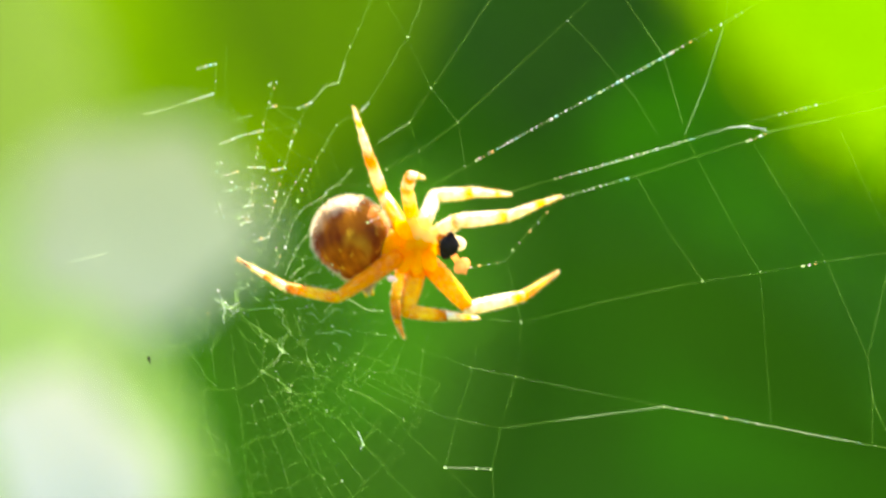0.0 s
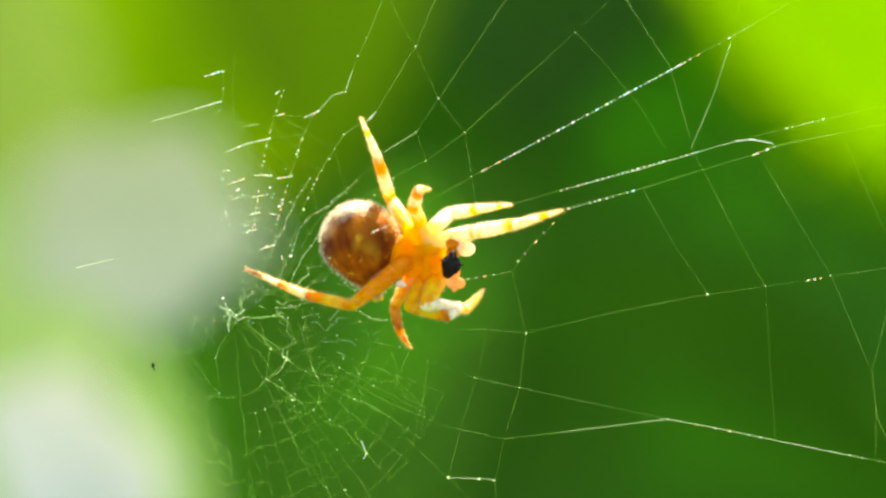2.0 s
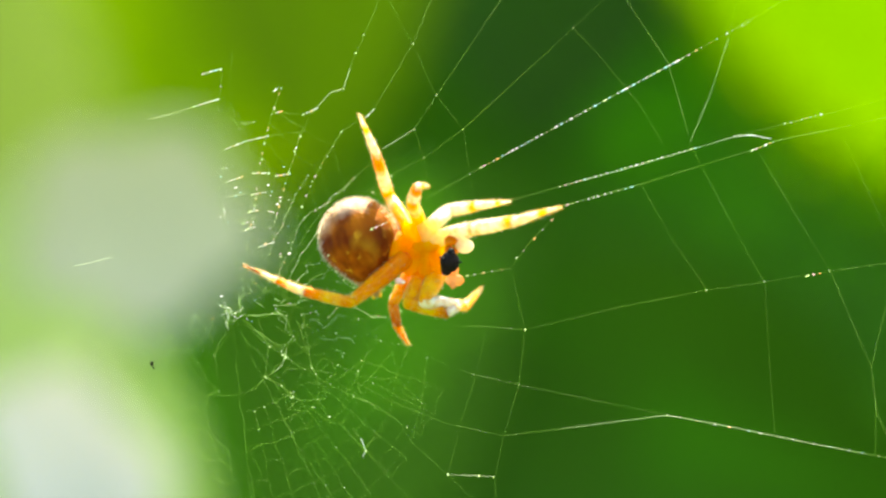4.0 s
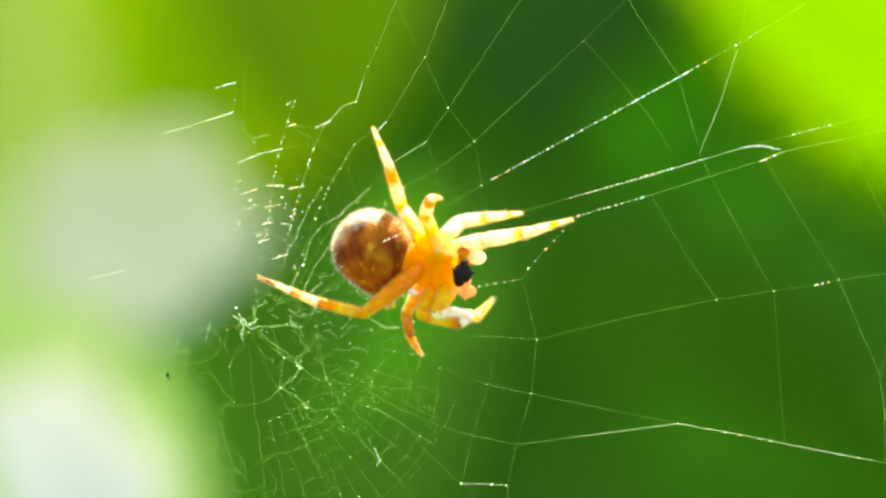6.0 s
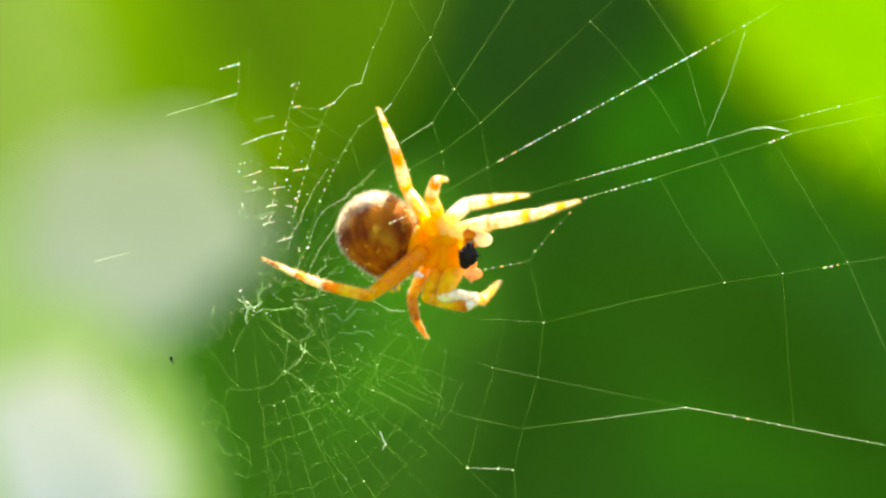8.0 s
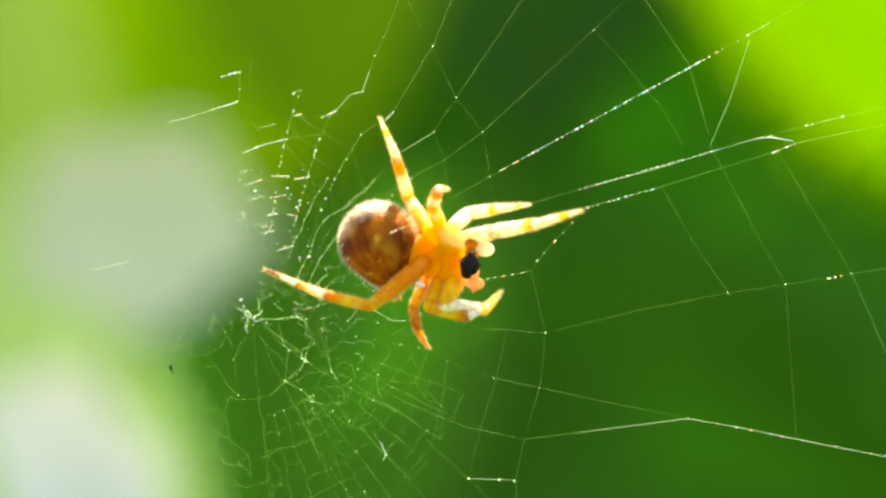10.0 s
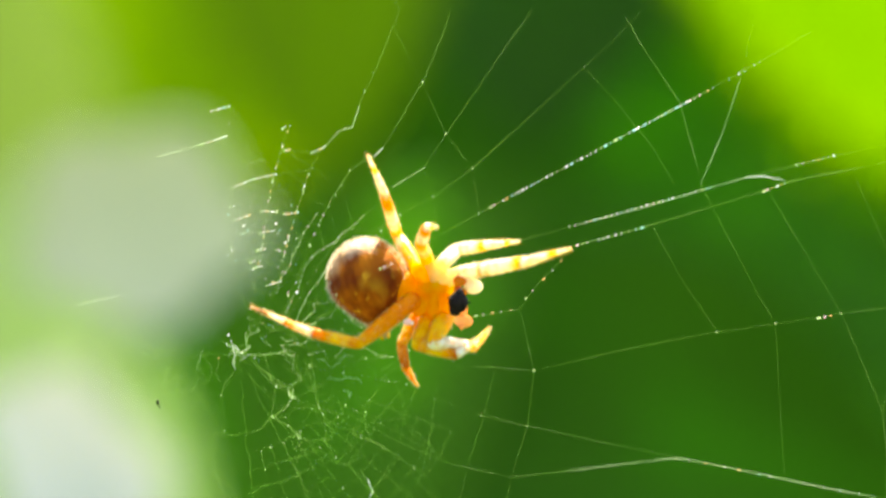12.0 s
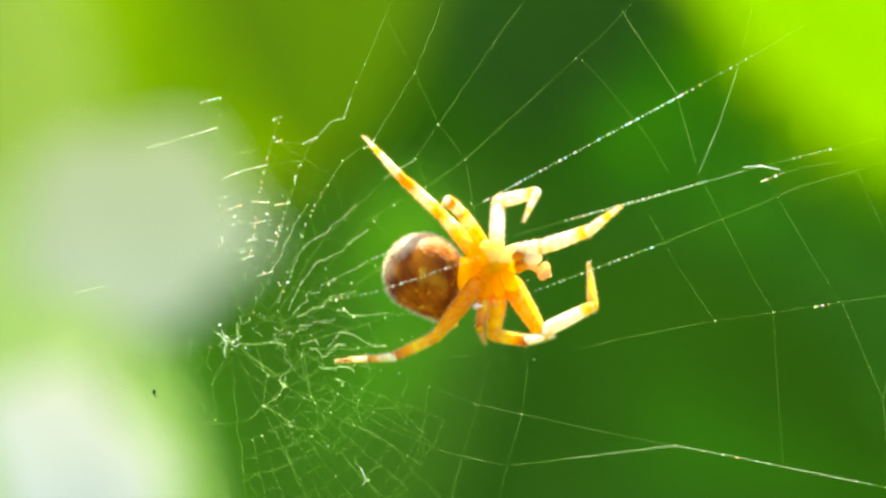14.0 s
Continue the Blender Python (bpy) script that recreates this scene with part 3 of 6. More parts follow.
ray = thread([(4.18, 0, -0.86), (5.29, 0, 0.67), (6.51, 0, 1.88)], FAINT, "cross_thread")
drops(ray, (4.5, 0, -0.29), (6.51, 0, 1.88), 0.7, 0.06)
thread([(-5.87, 0, -4.18), (-2.68, 0, -4.27), (2.42, 0, -4.11), (4.98, 0, -4.31)], FAINT)
ray = thread([(4.98, 0, -4.31), (10.08, 0, -3.06), (14.86, 0, -2.1), (18.37, 0, -1.59), (21.94, 0, -0.99), (25, 0, -0.54), (27.94, 0, -0.1)], FAINT)
knots(ray, [(15.12, 0, -2.07), (18.37, 0, -1.56), (22.01, 0, -0.96), (4.98, 0, -4.31)], 0.075)
drops(ray, (20.76, 0, -1.24), (21.56, 0, -1.08), 0.3, 0.06)
ray = thread([(-7.14, 0, -4.27), (-4.27, 0, -4.75), (-1.4, 0, -5.26), (-0.45, 0, -5.87), (2.1, 0, -6.82), (4.66, 0, -7.37), (8.48, 0, -8.16), (12.95, 0, -9.06)], (0.0052, SILK_FINE))
knots(ray, [(2.1, 0, -6.82), (4.66, 0, -7.37), (-0.51, 0, -5.9)], 0.06)
thread([(-5.55, 0, -6.67), (-2.68, 0, -8.26), (0.51, 0, -9.54), (3.8, 0, -10.24)], FAINT)
thread([(3.8, 0, -10.24), (6.89, 0, -9.85), (12.95, 0, -9.06), (15.98, 0, -9.6), (21.24, 0, -10.65), (25, 0, -11.35), (28.58, 0, -12.02)], THIN)
ray = thread([(6.89, 0, -9.85), (12.95, 0, -9.06), (15.98, 0, -9.6), (21.24, 0, -10.65), (24.11, 0, -11.19)], PLAIN)
drops(ray, (12.95, 0, -9.06), (25, 0, -11.35), 0.9, 0.045)
thread([(-9.7, 0, -5.07), (-7.14, 0, -6.67), (-4.91, 0, -7.94), (-3.95, 0, -8.42), (-2.52, 0, -9.06), (-1.34, 0, -10.56), (0.67, 0, -12.41), (2.74, 0, -14.32)], FAINT, jitter=0.06)
thread([(-10.01, 0, -5.39), (-8.1, 0, -7.94), (-6.19, 0, -9.38), (-5.17, 0, -9.7), (-3.95, 0, -11.13), (-2.84, 0, -12.41), (-0.77, 0, -14.32)], FAINT, jitter=0.06)
thread([(-10.97, 0, -4.43), (-9.06, 0, -8.26), (-7.78, 0, -10.81), (-6.19, 0, -13.04), (-5.23, 0, -14.64)], FAINT, jitter=0.08)
thread([(-11.29, 0, -4.43), (-10.97, 0, -8.26), (-10.49, 0, -11.45), (-10.27, 0, -13.04), (-9.85, 0, -14.64)], FAINT, jitter=0.08)
# kinked inner ends of the rays, doubled with slack silk
thread([(-12.41, 0, -2.77), (-11.67, 0, -3.16), (-10.97, 0, -3), (-10.78, 0, -2.04)], THIN, jitter=0.04)
ray = thread([(-11.29, 0, -3.54), (-10.56, 0, -3.6), (-9.5, 0, -3.57), (-8.87, 0, -3.35), (-8.29, 0, -3.86), (-7.97, 0, -4.75), (-8.36, 0, -5.42), (-8.42, 0, -5.84), (-8.64, 0, -6.38), (-9.5, 0, -7.05), (-10.4, 0, -7.81)], THIN, "cross_thread", jitter=0.03)
knots(ray, [(-8.42, 0, -5.84), (-8.64, 0, -6.38), (-9.5, 0, -7.05), (-8.87, 0, -3.35), (-7.97, 0, -4.75), (-11.48, 0, -3.35), (-10.97, 0, -3.35)], 0.055)
thread([(-10.78, 0, -2.04), (-10.14, 0, -1.72), (-9.57, 0, -2.26), (-8.8, 0, -1.95), (-8.29, 0, -2.58), (-7.65, 0, -2.58), (-8.1, 0, -3.32), (-8.26, 0, -4.24)], THIN, "cross_thread", jitter=0.03)
def fan_ray(points):
    """A kinked ray of the inner web, with knots at its kinks and small uneven glue beads between them."""
    ray = thread(zigzag(points, 0.11, 0.62, round(points[0][0] * 100)), FAN)
    knots(ray, points, 0.055)
    for a, b in zip(points, points[1:]):
        drops(ray, a, b, 0.5, 0.028, 0.8)


fan_ray([(-9.34, 0, -0.16), (-9.09, 0, 0.73), (-8.61, 0, 1.44), (-8.48, 0, 1.98), (-8.2, 0, 2.46), (-7.88, 0, 3.22), (-7.18, 0, 4.27)])
fan_ray([(-8.8, 0, -1.21), (-8.13, 0, 0.19), (-8.04, 0, 0.54), (-7.65, 0, 1.56), (-7.37, 0, 1.91), (-6.55, 0.2, 2.49), (-5.6, 2, 3.36), (-4.62, 2, 4.27)])
fan_ray([(-8.23, 0, -1.63), (-8.04, 0, -1.12), (-7.62, 0, -0.22), (-7.08, 0, 0.48), (-6.82, 0, 0.89), (-6, 1.6, 1.39), (-5.3, 2, 1.68), (-4.59, 2, 2.39), (-3.91, 2, 2.88)])
fan_ray([(-7.97, 0, -1.82), (-7.21, 0, -1.12), (-7.27, 0, -0.77), (-6.55, 0.3, -0.64), (-6.41, 0.6, -0.22), (-5.72, 2, 0.13), (-5.01, 2, 0.49), (-3.91, 2, 1.13)])
fan_ray([(-7.69, 0, -2.01), (-6.86, 0, -1.53), (-6.35, 0.7, -1.47), (-5.97, 1.6, -0.9), (-5.27, 2, -0.78), (-4.59, 2, -0.61)])
fan_ray([(-7.56, 0, -2.49), (-5.76, 2, -2.17)])
fan_ray([(-5.63, 2, -1.68), (-5.14, 2, -1.75), (-4.85, 2, -1.97), (-3.33, 2, -1.88), (-2.2, 2, -1.94), (-1.23, 2, -1.94)])
fan_ray([(-9.06, 0, -3), (-7.69, 0, -2.84), (-7.56, 0, -2.58)])
fan_ray([(-6.09, 1.4, -3.7), (-5.47, 2, -2.94), (-4.56, 2, -3.14), (-3.85, 2, -3.56), (-2.88, 2, -3.69)])
fan_ray([(-7.53, 0, -3.54), (-6.7, 0, -3.32), (-6.58, 0.2, -3.54)])
# glue beads gathered where the rays pass the abdomen
ray = thread([(-6.2, 0, 0.3), (-6.03, 0, -0.19), (-5.6, 0, -1.08), (-5.17, 0, -1.56), (-4.6, 0.3, -2.04)], WISP, "cross_thread")
knots(ray, [(-6.03, 0, -0.19), (-5.6, 0, -1.08), (-5.17, 0, -1.56), (-4.62, 0.3, -2.0)], 0.13)
# broken turns of the spiral below the spider
thread([(-7.04, -0.1, -3.79), (-6.72, -0.1, -3.76), (-6.28, -0.1, -4.27), (-5.7, -0.1, -3.89), (-5.48, -0.1, -3.51), (-5.04, -0.1, -3.57)], FAN, "cross_thread")
thread([(-6.53, -0.1, -4.84), (-5.64, -0.1, -4.91), (-5.55, -0.1, -4.78), (-4.75, -0.1, -4.84), (-4.56, -0.1, -5.07)], FAN, "cross_thread")
thread([(-7.55, -0.1, -3.12), (-7.33, -0.1, -4.17), (-6.95, -0.1, -6.37), (-6.66, -0.1, -6.88)], THIN, "cross_thread")
thread([(-9.5, -0.1, -7.04), (-8.64, -0.1, -7.46), (-7.97, -0.1, -8.13)], THIN, "cross_thread")
thread([(-10.84, -0.1, -3.79), (-9.72, -0.1, -4.62), (-8.8, -0.1, -5.32)], THIN, "cross_thread")
thread([(-11.06, -0.1, -4.08), (-12.37, -0.1, -5.7), (-12.14, -0.1, -7.58)], FAINT, "cross_thread")
thread([(-5.07, -0.1, -7.9), (-3.82, -0.1, -8.35), (-3.06, -0.1, -8.7)], THIN, "cross_thread")
thread([(-4.27, -0.1, -6.57), (-4.53, -0.1, -7.23), (-5.07, -0.1, -7.9)], FAINT, "cross_thread")
thread([(-1.56, -0.1, -5.32), (-2.2, -0.1, -7.01), (-0.73, -0.1, -8.48)], FAINT, "cross_thread")
thread([(-2.2, -0.1, -7.01), (-3.16, -0.1, -7.11), (-4.05, -0.1, -6.85)], FAINT, "cross_thread")
thread([(-11.98, -0.1, -3), (-11.47, -0.1, -3.35), (-11.57, -0.1, -3.57), (-11.66, -0.1, -4.27)], GLINT, "cross_thread")
thread([(-11.47, -0.1, -3.44), (-10.96, -0.1, -3.35), (-11.03, -0.1, -2.36)], GLINT, "cross_thread")
thread([(-5.61, -0.1, -5.45), (-5.32, -0.1, -5.51), (-5.19, -0.1, -5.83)], GLINT, "cross_thread")
thread([(-6.66, -0.1, -6.88), (-6.18, -0.1, -6.34), (-5.23, -0.1, -5.77)], FAINT, "cross_thread")
thread([(-8.86, -0.1, -3.35), (-8.57, -0.1, -3.57)], GLINT, "cross_thread")
thread([(-8.35, -0.1, -5.42), (-8.41, -0.1, -5.83), (-8.22, -0.1, -5.99)], GLINT, "cross_thread")
thread([(-8.41, -0.1, -5.83), (-8.57, -0.1, -6.21)], GLINT, "cross_thread")
thread([(-9.59, -0.1, -6.98), (-9.37, -0.1, -7.11)], GLINT, "cross_thread")
thread([(-7.97, -0.1, -7.94), (-7.94, -0.1, -8.22)], GLINT, "cross_thread")
thread([(-6.98, -0.1, -6.34), (-6.88, -0.1, -6.53)], GLINT, "cross_thread")
thread([(-10.74, -0.1, -2.42), (-10.26, -0.1, -2.23), (-10.39, -0.1, -2.07)], GLINT, "cross_thread")
thread([(-9.05, -0.1, -2.58), (-8.67, -0.1, -2.84), (-8.41, -0.1, -2.65)], GLINT, "cross_thread")
thread([(-7.52, -0.1, -2.77), (-7.14, -0.1, -2.65)], GLINT, "cross_thread")
thread([(-10.01, -0.1, -2.84), (-9.62, -0.1, -3.09)], GLINT, "cross_thread")
thread([(-7.74, -0.1, -6.15), (-6.95, -0.1, -6.5)], FAINT, "cross_thread")
thread([(-6.12, -0.1, -7.23), (-5.7, -0.1, -7.55), (-6.18, -0.1, -8), (-6.66, -0.1, -8.41)], FAINT, "cross_thread")
thread([(-3.89, -0.1, -3.95), (-3.82, -0.1, -4.37), (-3.73, -0.1, -5.07), (-3.95, -0.1, -5.86), (-4.27, -0.1, -6.57)], FAINT, "cross_thread")
ray = thread([(-9.63, 0, 6.09), (-9.22, 0, 7.69), (-8.9, 0, 8.58), (-8.64, 0, 9.34)], FAINT)
drops(ray, (-10.59, 0, 0.35), (-10.17, 0, 2.58), 0.6, 0.05, 0.8)
drops(ray, (-10.17, 0, 2.58), (-9.95, 0, 4.5), 0.6, 0.05, 0.8)
drops(ray, (-9.95, 0, 4.5), (-9.63, 0, 6.09), 0.6, 0.05, 0.8)
drops(ray, (-9.63, 0, 6.09), (-9.22, 0, 7.69), 0.6, 0.05, 0.8)
drops(ray, (-9.22, 0, 7.69), (-8.64, 0, 9.34), 0.6, 0.05, 0.8)
drops(ray, (-8.96, 0, 1.95), (-8.26, 0, 4.5), 0.6, 0.05, 0.8)
drops(ray, (-8.26, 0, 4.5), (-7.62, 0, 6.57), 0.6, 0.05, 0.8)
drops(ray, (-12.09, 0, 10.17), (-12.09, 0, 8.8), 0.6, 0.05, 0.8)
drops(ray, (-7.53, 0, 2.58), (-6.95, 0, 3.92), 0.6, 0.05, 0.8)
drops(ray, (-6.95, 0, 3.92), (-6.19, 0, 5.39), 0.6, 0.05, 0.8)
# cross threads of the capture spiral
thread([(-3, 0, 14.7), (-1.4, 0, 11.67), (-0.03, 0, 8.8), (1.47, 0, 6.89), (1.88, 0, 4.4), (2.1, 0, 3.06)], FAINT, "cross_thread")
thread([(-1.24, 0, 6.89), (-0.7, 0, 5.29), (-0.51, 0, 3.7)], FAINT, "cross_thread")
thread([(7.62, 0, 12.57), (8.96, 0, 11.19), (11.35, 0, 8.32), (12.69, 0, 6.12)], FAINT, "cross_thread")
thread([(10.65, 0, 14.06), (12.95, 0, 10.65), (13.75, 0, 7.85), (14.1, 0, 6.67)], THIN, "cross_thread")
thread([(9.92, 0, 15.34), (10.65, 0, 14.06)], THIN, "cross_thread")
thread([(17.09, 0, 15.66), (16.3, 0, 12.0)], FAINT, "cross_thread")
thread([(16.3, 0, 12.0), (15.3, 0, 8.9), (14.16, 0, 6.16)], FAN, "cross_thread")
thread([(11.45, 0, 3.86), (13.27, 0, 0.67), (15.24, 0, -2.14)], FAINT, "cross_thread")
thread([(14.16, 0, 6.16), (14.86, 0, 4.82), (17.41, 0, 0.03), (18.37, 0, -1.56), (18.69, 0, -6.35), (18.98, 0, -10.08)], FAINT, "cross_thread")
thread([(17.89, 0, 5.87), (20.6, 0, 1.37), (22.04, 0, -0.92)], FAINT, "cross_thread")
thread([(22.04, 0, -0.92), (24.37, 0, -6.35), (24.68, 0, -8.9), (26.34, 0, -12.41)], THIN, "cross_thread")
thread([(26.02, 0, 0.67), (24.37, 0, -6.35)], THIN, "cross_thread")
thread([(24.62, 0, -8.26), (24.62, 0, -11.29)], FAINT, "cross_thread")
thread([(22.83, 0, 6.41), (25, 0, 1.63), (26.66, 0, -1.24)], FAINT, "cross_thread")
thread([(4.98, 0, -4.31), (4.66, 0, -7.37), (3.8, 0, -10.24), (3.32, 0, -12.57), (3.44, 0, -14.64)], FAINT, "cross_thread")
thread([(4.98, 0, -4.31), (4.18, 0, -0.86)], FAINT, "cross_thread")
thread([(2.81, 0, -4.27), (2.26, 0, -6.82), (1.4, 0, -9.54), (0.7, 0, -12.44)], FAINT, "cross_thread")
thread([(0.19, 0, -3.73), (-0.51, 0, -5.9), (-0.77, 0, -8.26), (-1.34, 0, -10.56), (-2.93, 0, -12.47), (-4.11, 0, -13.55)], FAINT, "cross_thread")
thread([(-1.47, 0, -5.13), (-2.2, 0, -6.98), (-2.55, 0, -8.96), (-3.95, 0, -11.13)], FAINT, "cross_thread")
thread([(-3.86, 0, -4.27), (-3.7, 0, -5.39), (-4.27, 0, -6.67), (-4.85, 0, -7.94), (-5.87, 0, -9.54)], FAINT, "cross_thread")
ray = thread([(0.7, 0, -12.44), (2.1, 0, -12.47), (3.25, 0, -12.53)], PLAIN, "cross_thread")
knots(ray, [(0.7, 0, -12.44), (2.42, 0, -12.5), (3.25, 0, -12.57), (-3.89, 0, -11.13)], 0.11)
thread([(-4.18, 0, -10.43), (-3.89, 0, -11.13), (-4.08, 0, -11.45)], BRIGHT, "cross_thread")
# short glints, built as bright pieces of thread, and hanging ends beside the hub
thread([(-11.77, 0, 3.03), (-10.65, 0, 3.28)], PLAIN, "cross_thread")
thread([(-9.44, 0, 6.47), (-7.46, 0, 6.73)], FAINT, "cross_thread", jitter=0.03)
thread([(-9.22, 0, 7.81), (-7.46, 0, 7.69)], FAINT, "cross_thread", jitter=0.03)
thread([(-10.97, 0, 7.11), (-10.08, 0, 7.3)], PLAIN, "cross_thread")
thread([(-12.09, 0, 10.17), (-12.09, 0, 8.8), (-12.31, 0, 7.85)], THIN, "cross_thread", jitter=0.03)
thread([(-11.45, 0, 11.13), (-11.58, 0, 9.28), (-11.45, 0, 8.48), (-11.67, 0, 7.69), (-10.97, 0, 6.86)], FAINT, "cross_thread", jitter=0.03)
thread([(-11.86, 0, 5.71), (-11.93, 0, 4.5), (-12.18, 0, 3.06), (-11.77, 0, 1.31), (-11.35, 0, 0.03), (-10.97, 0, -1.56)], FAINT, "cross_thread", jitter=0.03)
thread([(-11.23, 0, 1.63), (-10.01, 0, 1.95)], PLAIN, "cross_thread")
thread([(-10.97, 0, 1.15), (-10.27, 0, 1.37)], PLAIN, "cross_thread")
thread([(-20.28, 0, -0.86), (-19.26, 0, -0.61), (-18.15, 0, -0.35)], PLAIN, "cross_thread")


def beaded(ends):
    """A short glint of the spiral, built as a bright scrap thick with glue beads."""
    ob = thread(ends, BRIGHT, "cross_thread")
    for a, b in zip(ends, ends[1:]):
        drops(ob, a, b, 0.22, 0.06, 0.7)


beaded([(-10.4, 0, 2.27), (-9.95, 0, 2.3)])
beaded([(-9.41, 0, 2.27), (-9.06, 0, 2.2)])
beaded([(-10.81, 0, 1.56), (-10.5, 0, 1.66)])
beaded([(-10.56, 0, 1.28), (-10.11, 0, 1.37)])
beaded([(-11.9, 0, 2.36), (-11.84, 0, 2.01)])
beaded([(-8.96, 0, 7.78), (-8.68, 0, 7.85)])
beaded([(-9.1, 0, 9.0), (-8.9, 0, 9.15)])
beaded([(-4.0, 0, 7.5), (-3.5, 0, 8.0)])
beaded([(-11.86, 0, 5.71), (-10.65, 0, 6.19), (-9.44, 0, 6.47)])
beaded([(-11.77, 0, 3.89), (-10.81, 0, 4.21)])
beaded([(-10.24, 0, 4.4), (-9.44, 0, 4.4)])
beaded([(-8.96, 0, 4.24), (-8.16, 0, 4.37)])
beaded([(-7.46, 0, 7.69), (-6.7, 0, 8.04)])
thread([(-16.1, 0, 7.36), (-14.8, 0, 7.72), (-13.59, 0, 8.1)], PLAIN, "cross_thread")
beaded([(-13.59, 0, 8.1), (-12.25, 0, 8.52)])
beaded([(-13.14, 0, 9.92), (-12.02, 0, 10.24)])
beaded([(-10.33, 0, 3.19), (-9.5, 0, 3.35)])
beaded([(-9.92, 0, 0.26), (-9.06, 0, 0.54)])
beaded([(-10.49, 0, 2.2), (-10.01, 0, 2.33)])


def specks(corner, size, count, seed):
    """Loose glue beads scattered to add sparkle to the faint threads beside the hub."""
    rnd = random.Random(seed)
    bm = bmesh.new()
    for k in range(count):
        s = rnd.choice((0.018, 0.022, 0.028, 0.035, 0.05))
        p = (corner[0] + size[0] * rnd.random(), rnd.uniform(-0.2, 0.2), corner[1] + size[1] * rnd.random())
        ball(bm, p, (s * rnd.uniform(1, 3), s * 0.7, s * rnd.uniform(0.6, 1.0)), 1, Matrix.Rotation(radians(rnd.gauss(-12, 14)), 4, "Y"))
    ob = tagged(part("glue_specks", bm, DROP, web, "loose glinting glue beads"), kind="stuff")
    THREADS.append((ob, corner[0] + size[0] / 2, 0.0))


specks((-12.2, 0.2), (4.0, 4.6), 34, 31)
specks((-12.6, -3.9), (4.6, 4.0), 14, 32)


def capture_steps(left, right, count, grade):
    """Kinked short threads between two neighbouring rays near the hub."""
    rnd = random.Random(count * 31 + round(left[0][0] * 10))
    for k in range(count):
        s = (k + rnd.uniform(0.1, 0.6)) / count
        ends = []
        for line in (left, right):
            f = s * (len(line) - 1)
            i = min(int(f), len(line) - 2)
            ends.append(Vector(line[i]).lerp(Vector(line[i + 1]), f - i))
        ob = thread([ends[0], ends[0].lerp(ends[1], 0.5) + Vector((0, 0, -0.15)), ends[1]], (grade[0] * rnd.uniform(0.7, 1.3), grade[1]), "cross_thread")
        knots(ob, [ends[0]], rnd.choice((0.035, 0.05, 0.075)))



capture_steps([(-10.97, 0, -1.88), (-10.17, 0, 2.58), (-9.63, 0, 6.09), (-8.9, 0, 8.58)], [(-10.27, 0, -1.72), (-8.96, 0, 1.95), (-8.26, 0, 4.5), (-7.08, 0, 7.69)], 9, FAINT)
capture_steps([(-10.27, 0, -1.72), (-8.96, 0, 1.95), (-8.26, 0, 4.5), (-7.08, 0, 7.69)], [(-9.63, 0, -2.2), (-8.1, 0, 0.99), (-6.95, 0, 3.92), (-5.33, 0, 6.73)], 8, FAINT)
capture_steps([(-9.63, 0, -2.2), (-8.1, 0, 0.99), (-6.95, 0, 3.92), (-5.33, 0, 6.73)], [(-8.9, 0, -1.88), (-7.27, 0, 1.05), (-4.53, 0, 4.11)], 7, FAINT)
capture_steps([(-8.9, 0, -1.88), (-7.27, 0, 1.05), (-4.53, 0, 4.11)], [(-8.48, 1, -2.54), (-5.95, 2, 1.16), (-2.55, 2, 4.4)], 6, FAINT)
capture_steps([(-8.48, 1, -2.54), (-5.95, 2, 1.16), (-2.55, 2, 4.4)], [(-7.84, 1, -2.54), (-4.66, 2, 0.03), (-0.78, 2, 2.94)], 5, FAINT)
capture_steps([(-7.84, 1, -2.54), (-4.66, 2, 0.03), (-0.78, 2, 2.94)], [(-5.3, 2, -2.81), (-2.72, 2, -2.07), (-0.78, 2, -1.42)], 5, FAINT)
capture_steps([(-5.3, 2, -2.81), (-2.72, 2, -2.07), (-0.78, 2, -1.42)], [(-4.64, 1.5, -3.84), (-2.07, 2, -3.36), (0.52, 2, -2.55)], 5, FAINT)
capture_steps([(-4.64, 1.5, -3.84), (-2.07, 2, -3.36), (0.52, 2, -2.55)], [(-7.14, 0, -4.27), (-4.27, 0, -4.75), (-1.4, 0, -5.26)], 5, FAINT)
capture_steps([(-7.14, 0, -4.27), (-4.27, 0, -4.75), (-1.4, 0, -5.26)], [(-9.7, 0, -5.07), (-7.14, 0, -6.67), (-3.95, 0, -8.42)], 5, FAINT)
capture_steps([(-9.7, 0, -5.07), (-7.14, 0, -6.67), (-3.95, 0, -8.42)], [(-10.01, 0, -5.39), (-8.1, 0, -7.94), (-5.17, 0, -9.7)], 5, FAINT)
capture_steps([(-10.01, 0, -5.39), (-8.1, 0, -7.94), (-5.17, 0, -9.7)], [(-10.97, 0, -4.43), (-9.06, 0, -8.26), (-7.78, 0, -10.81)], 5, FAINT)


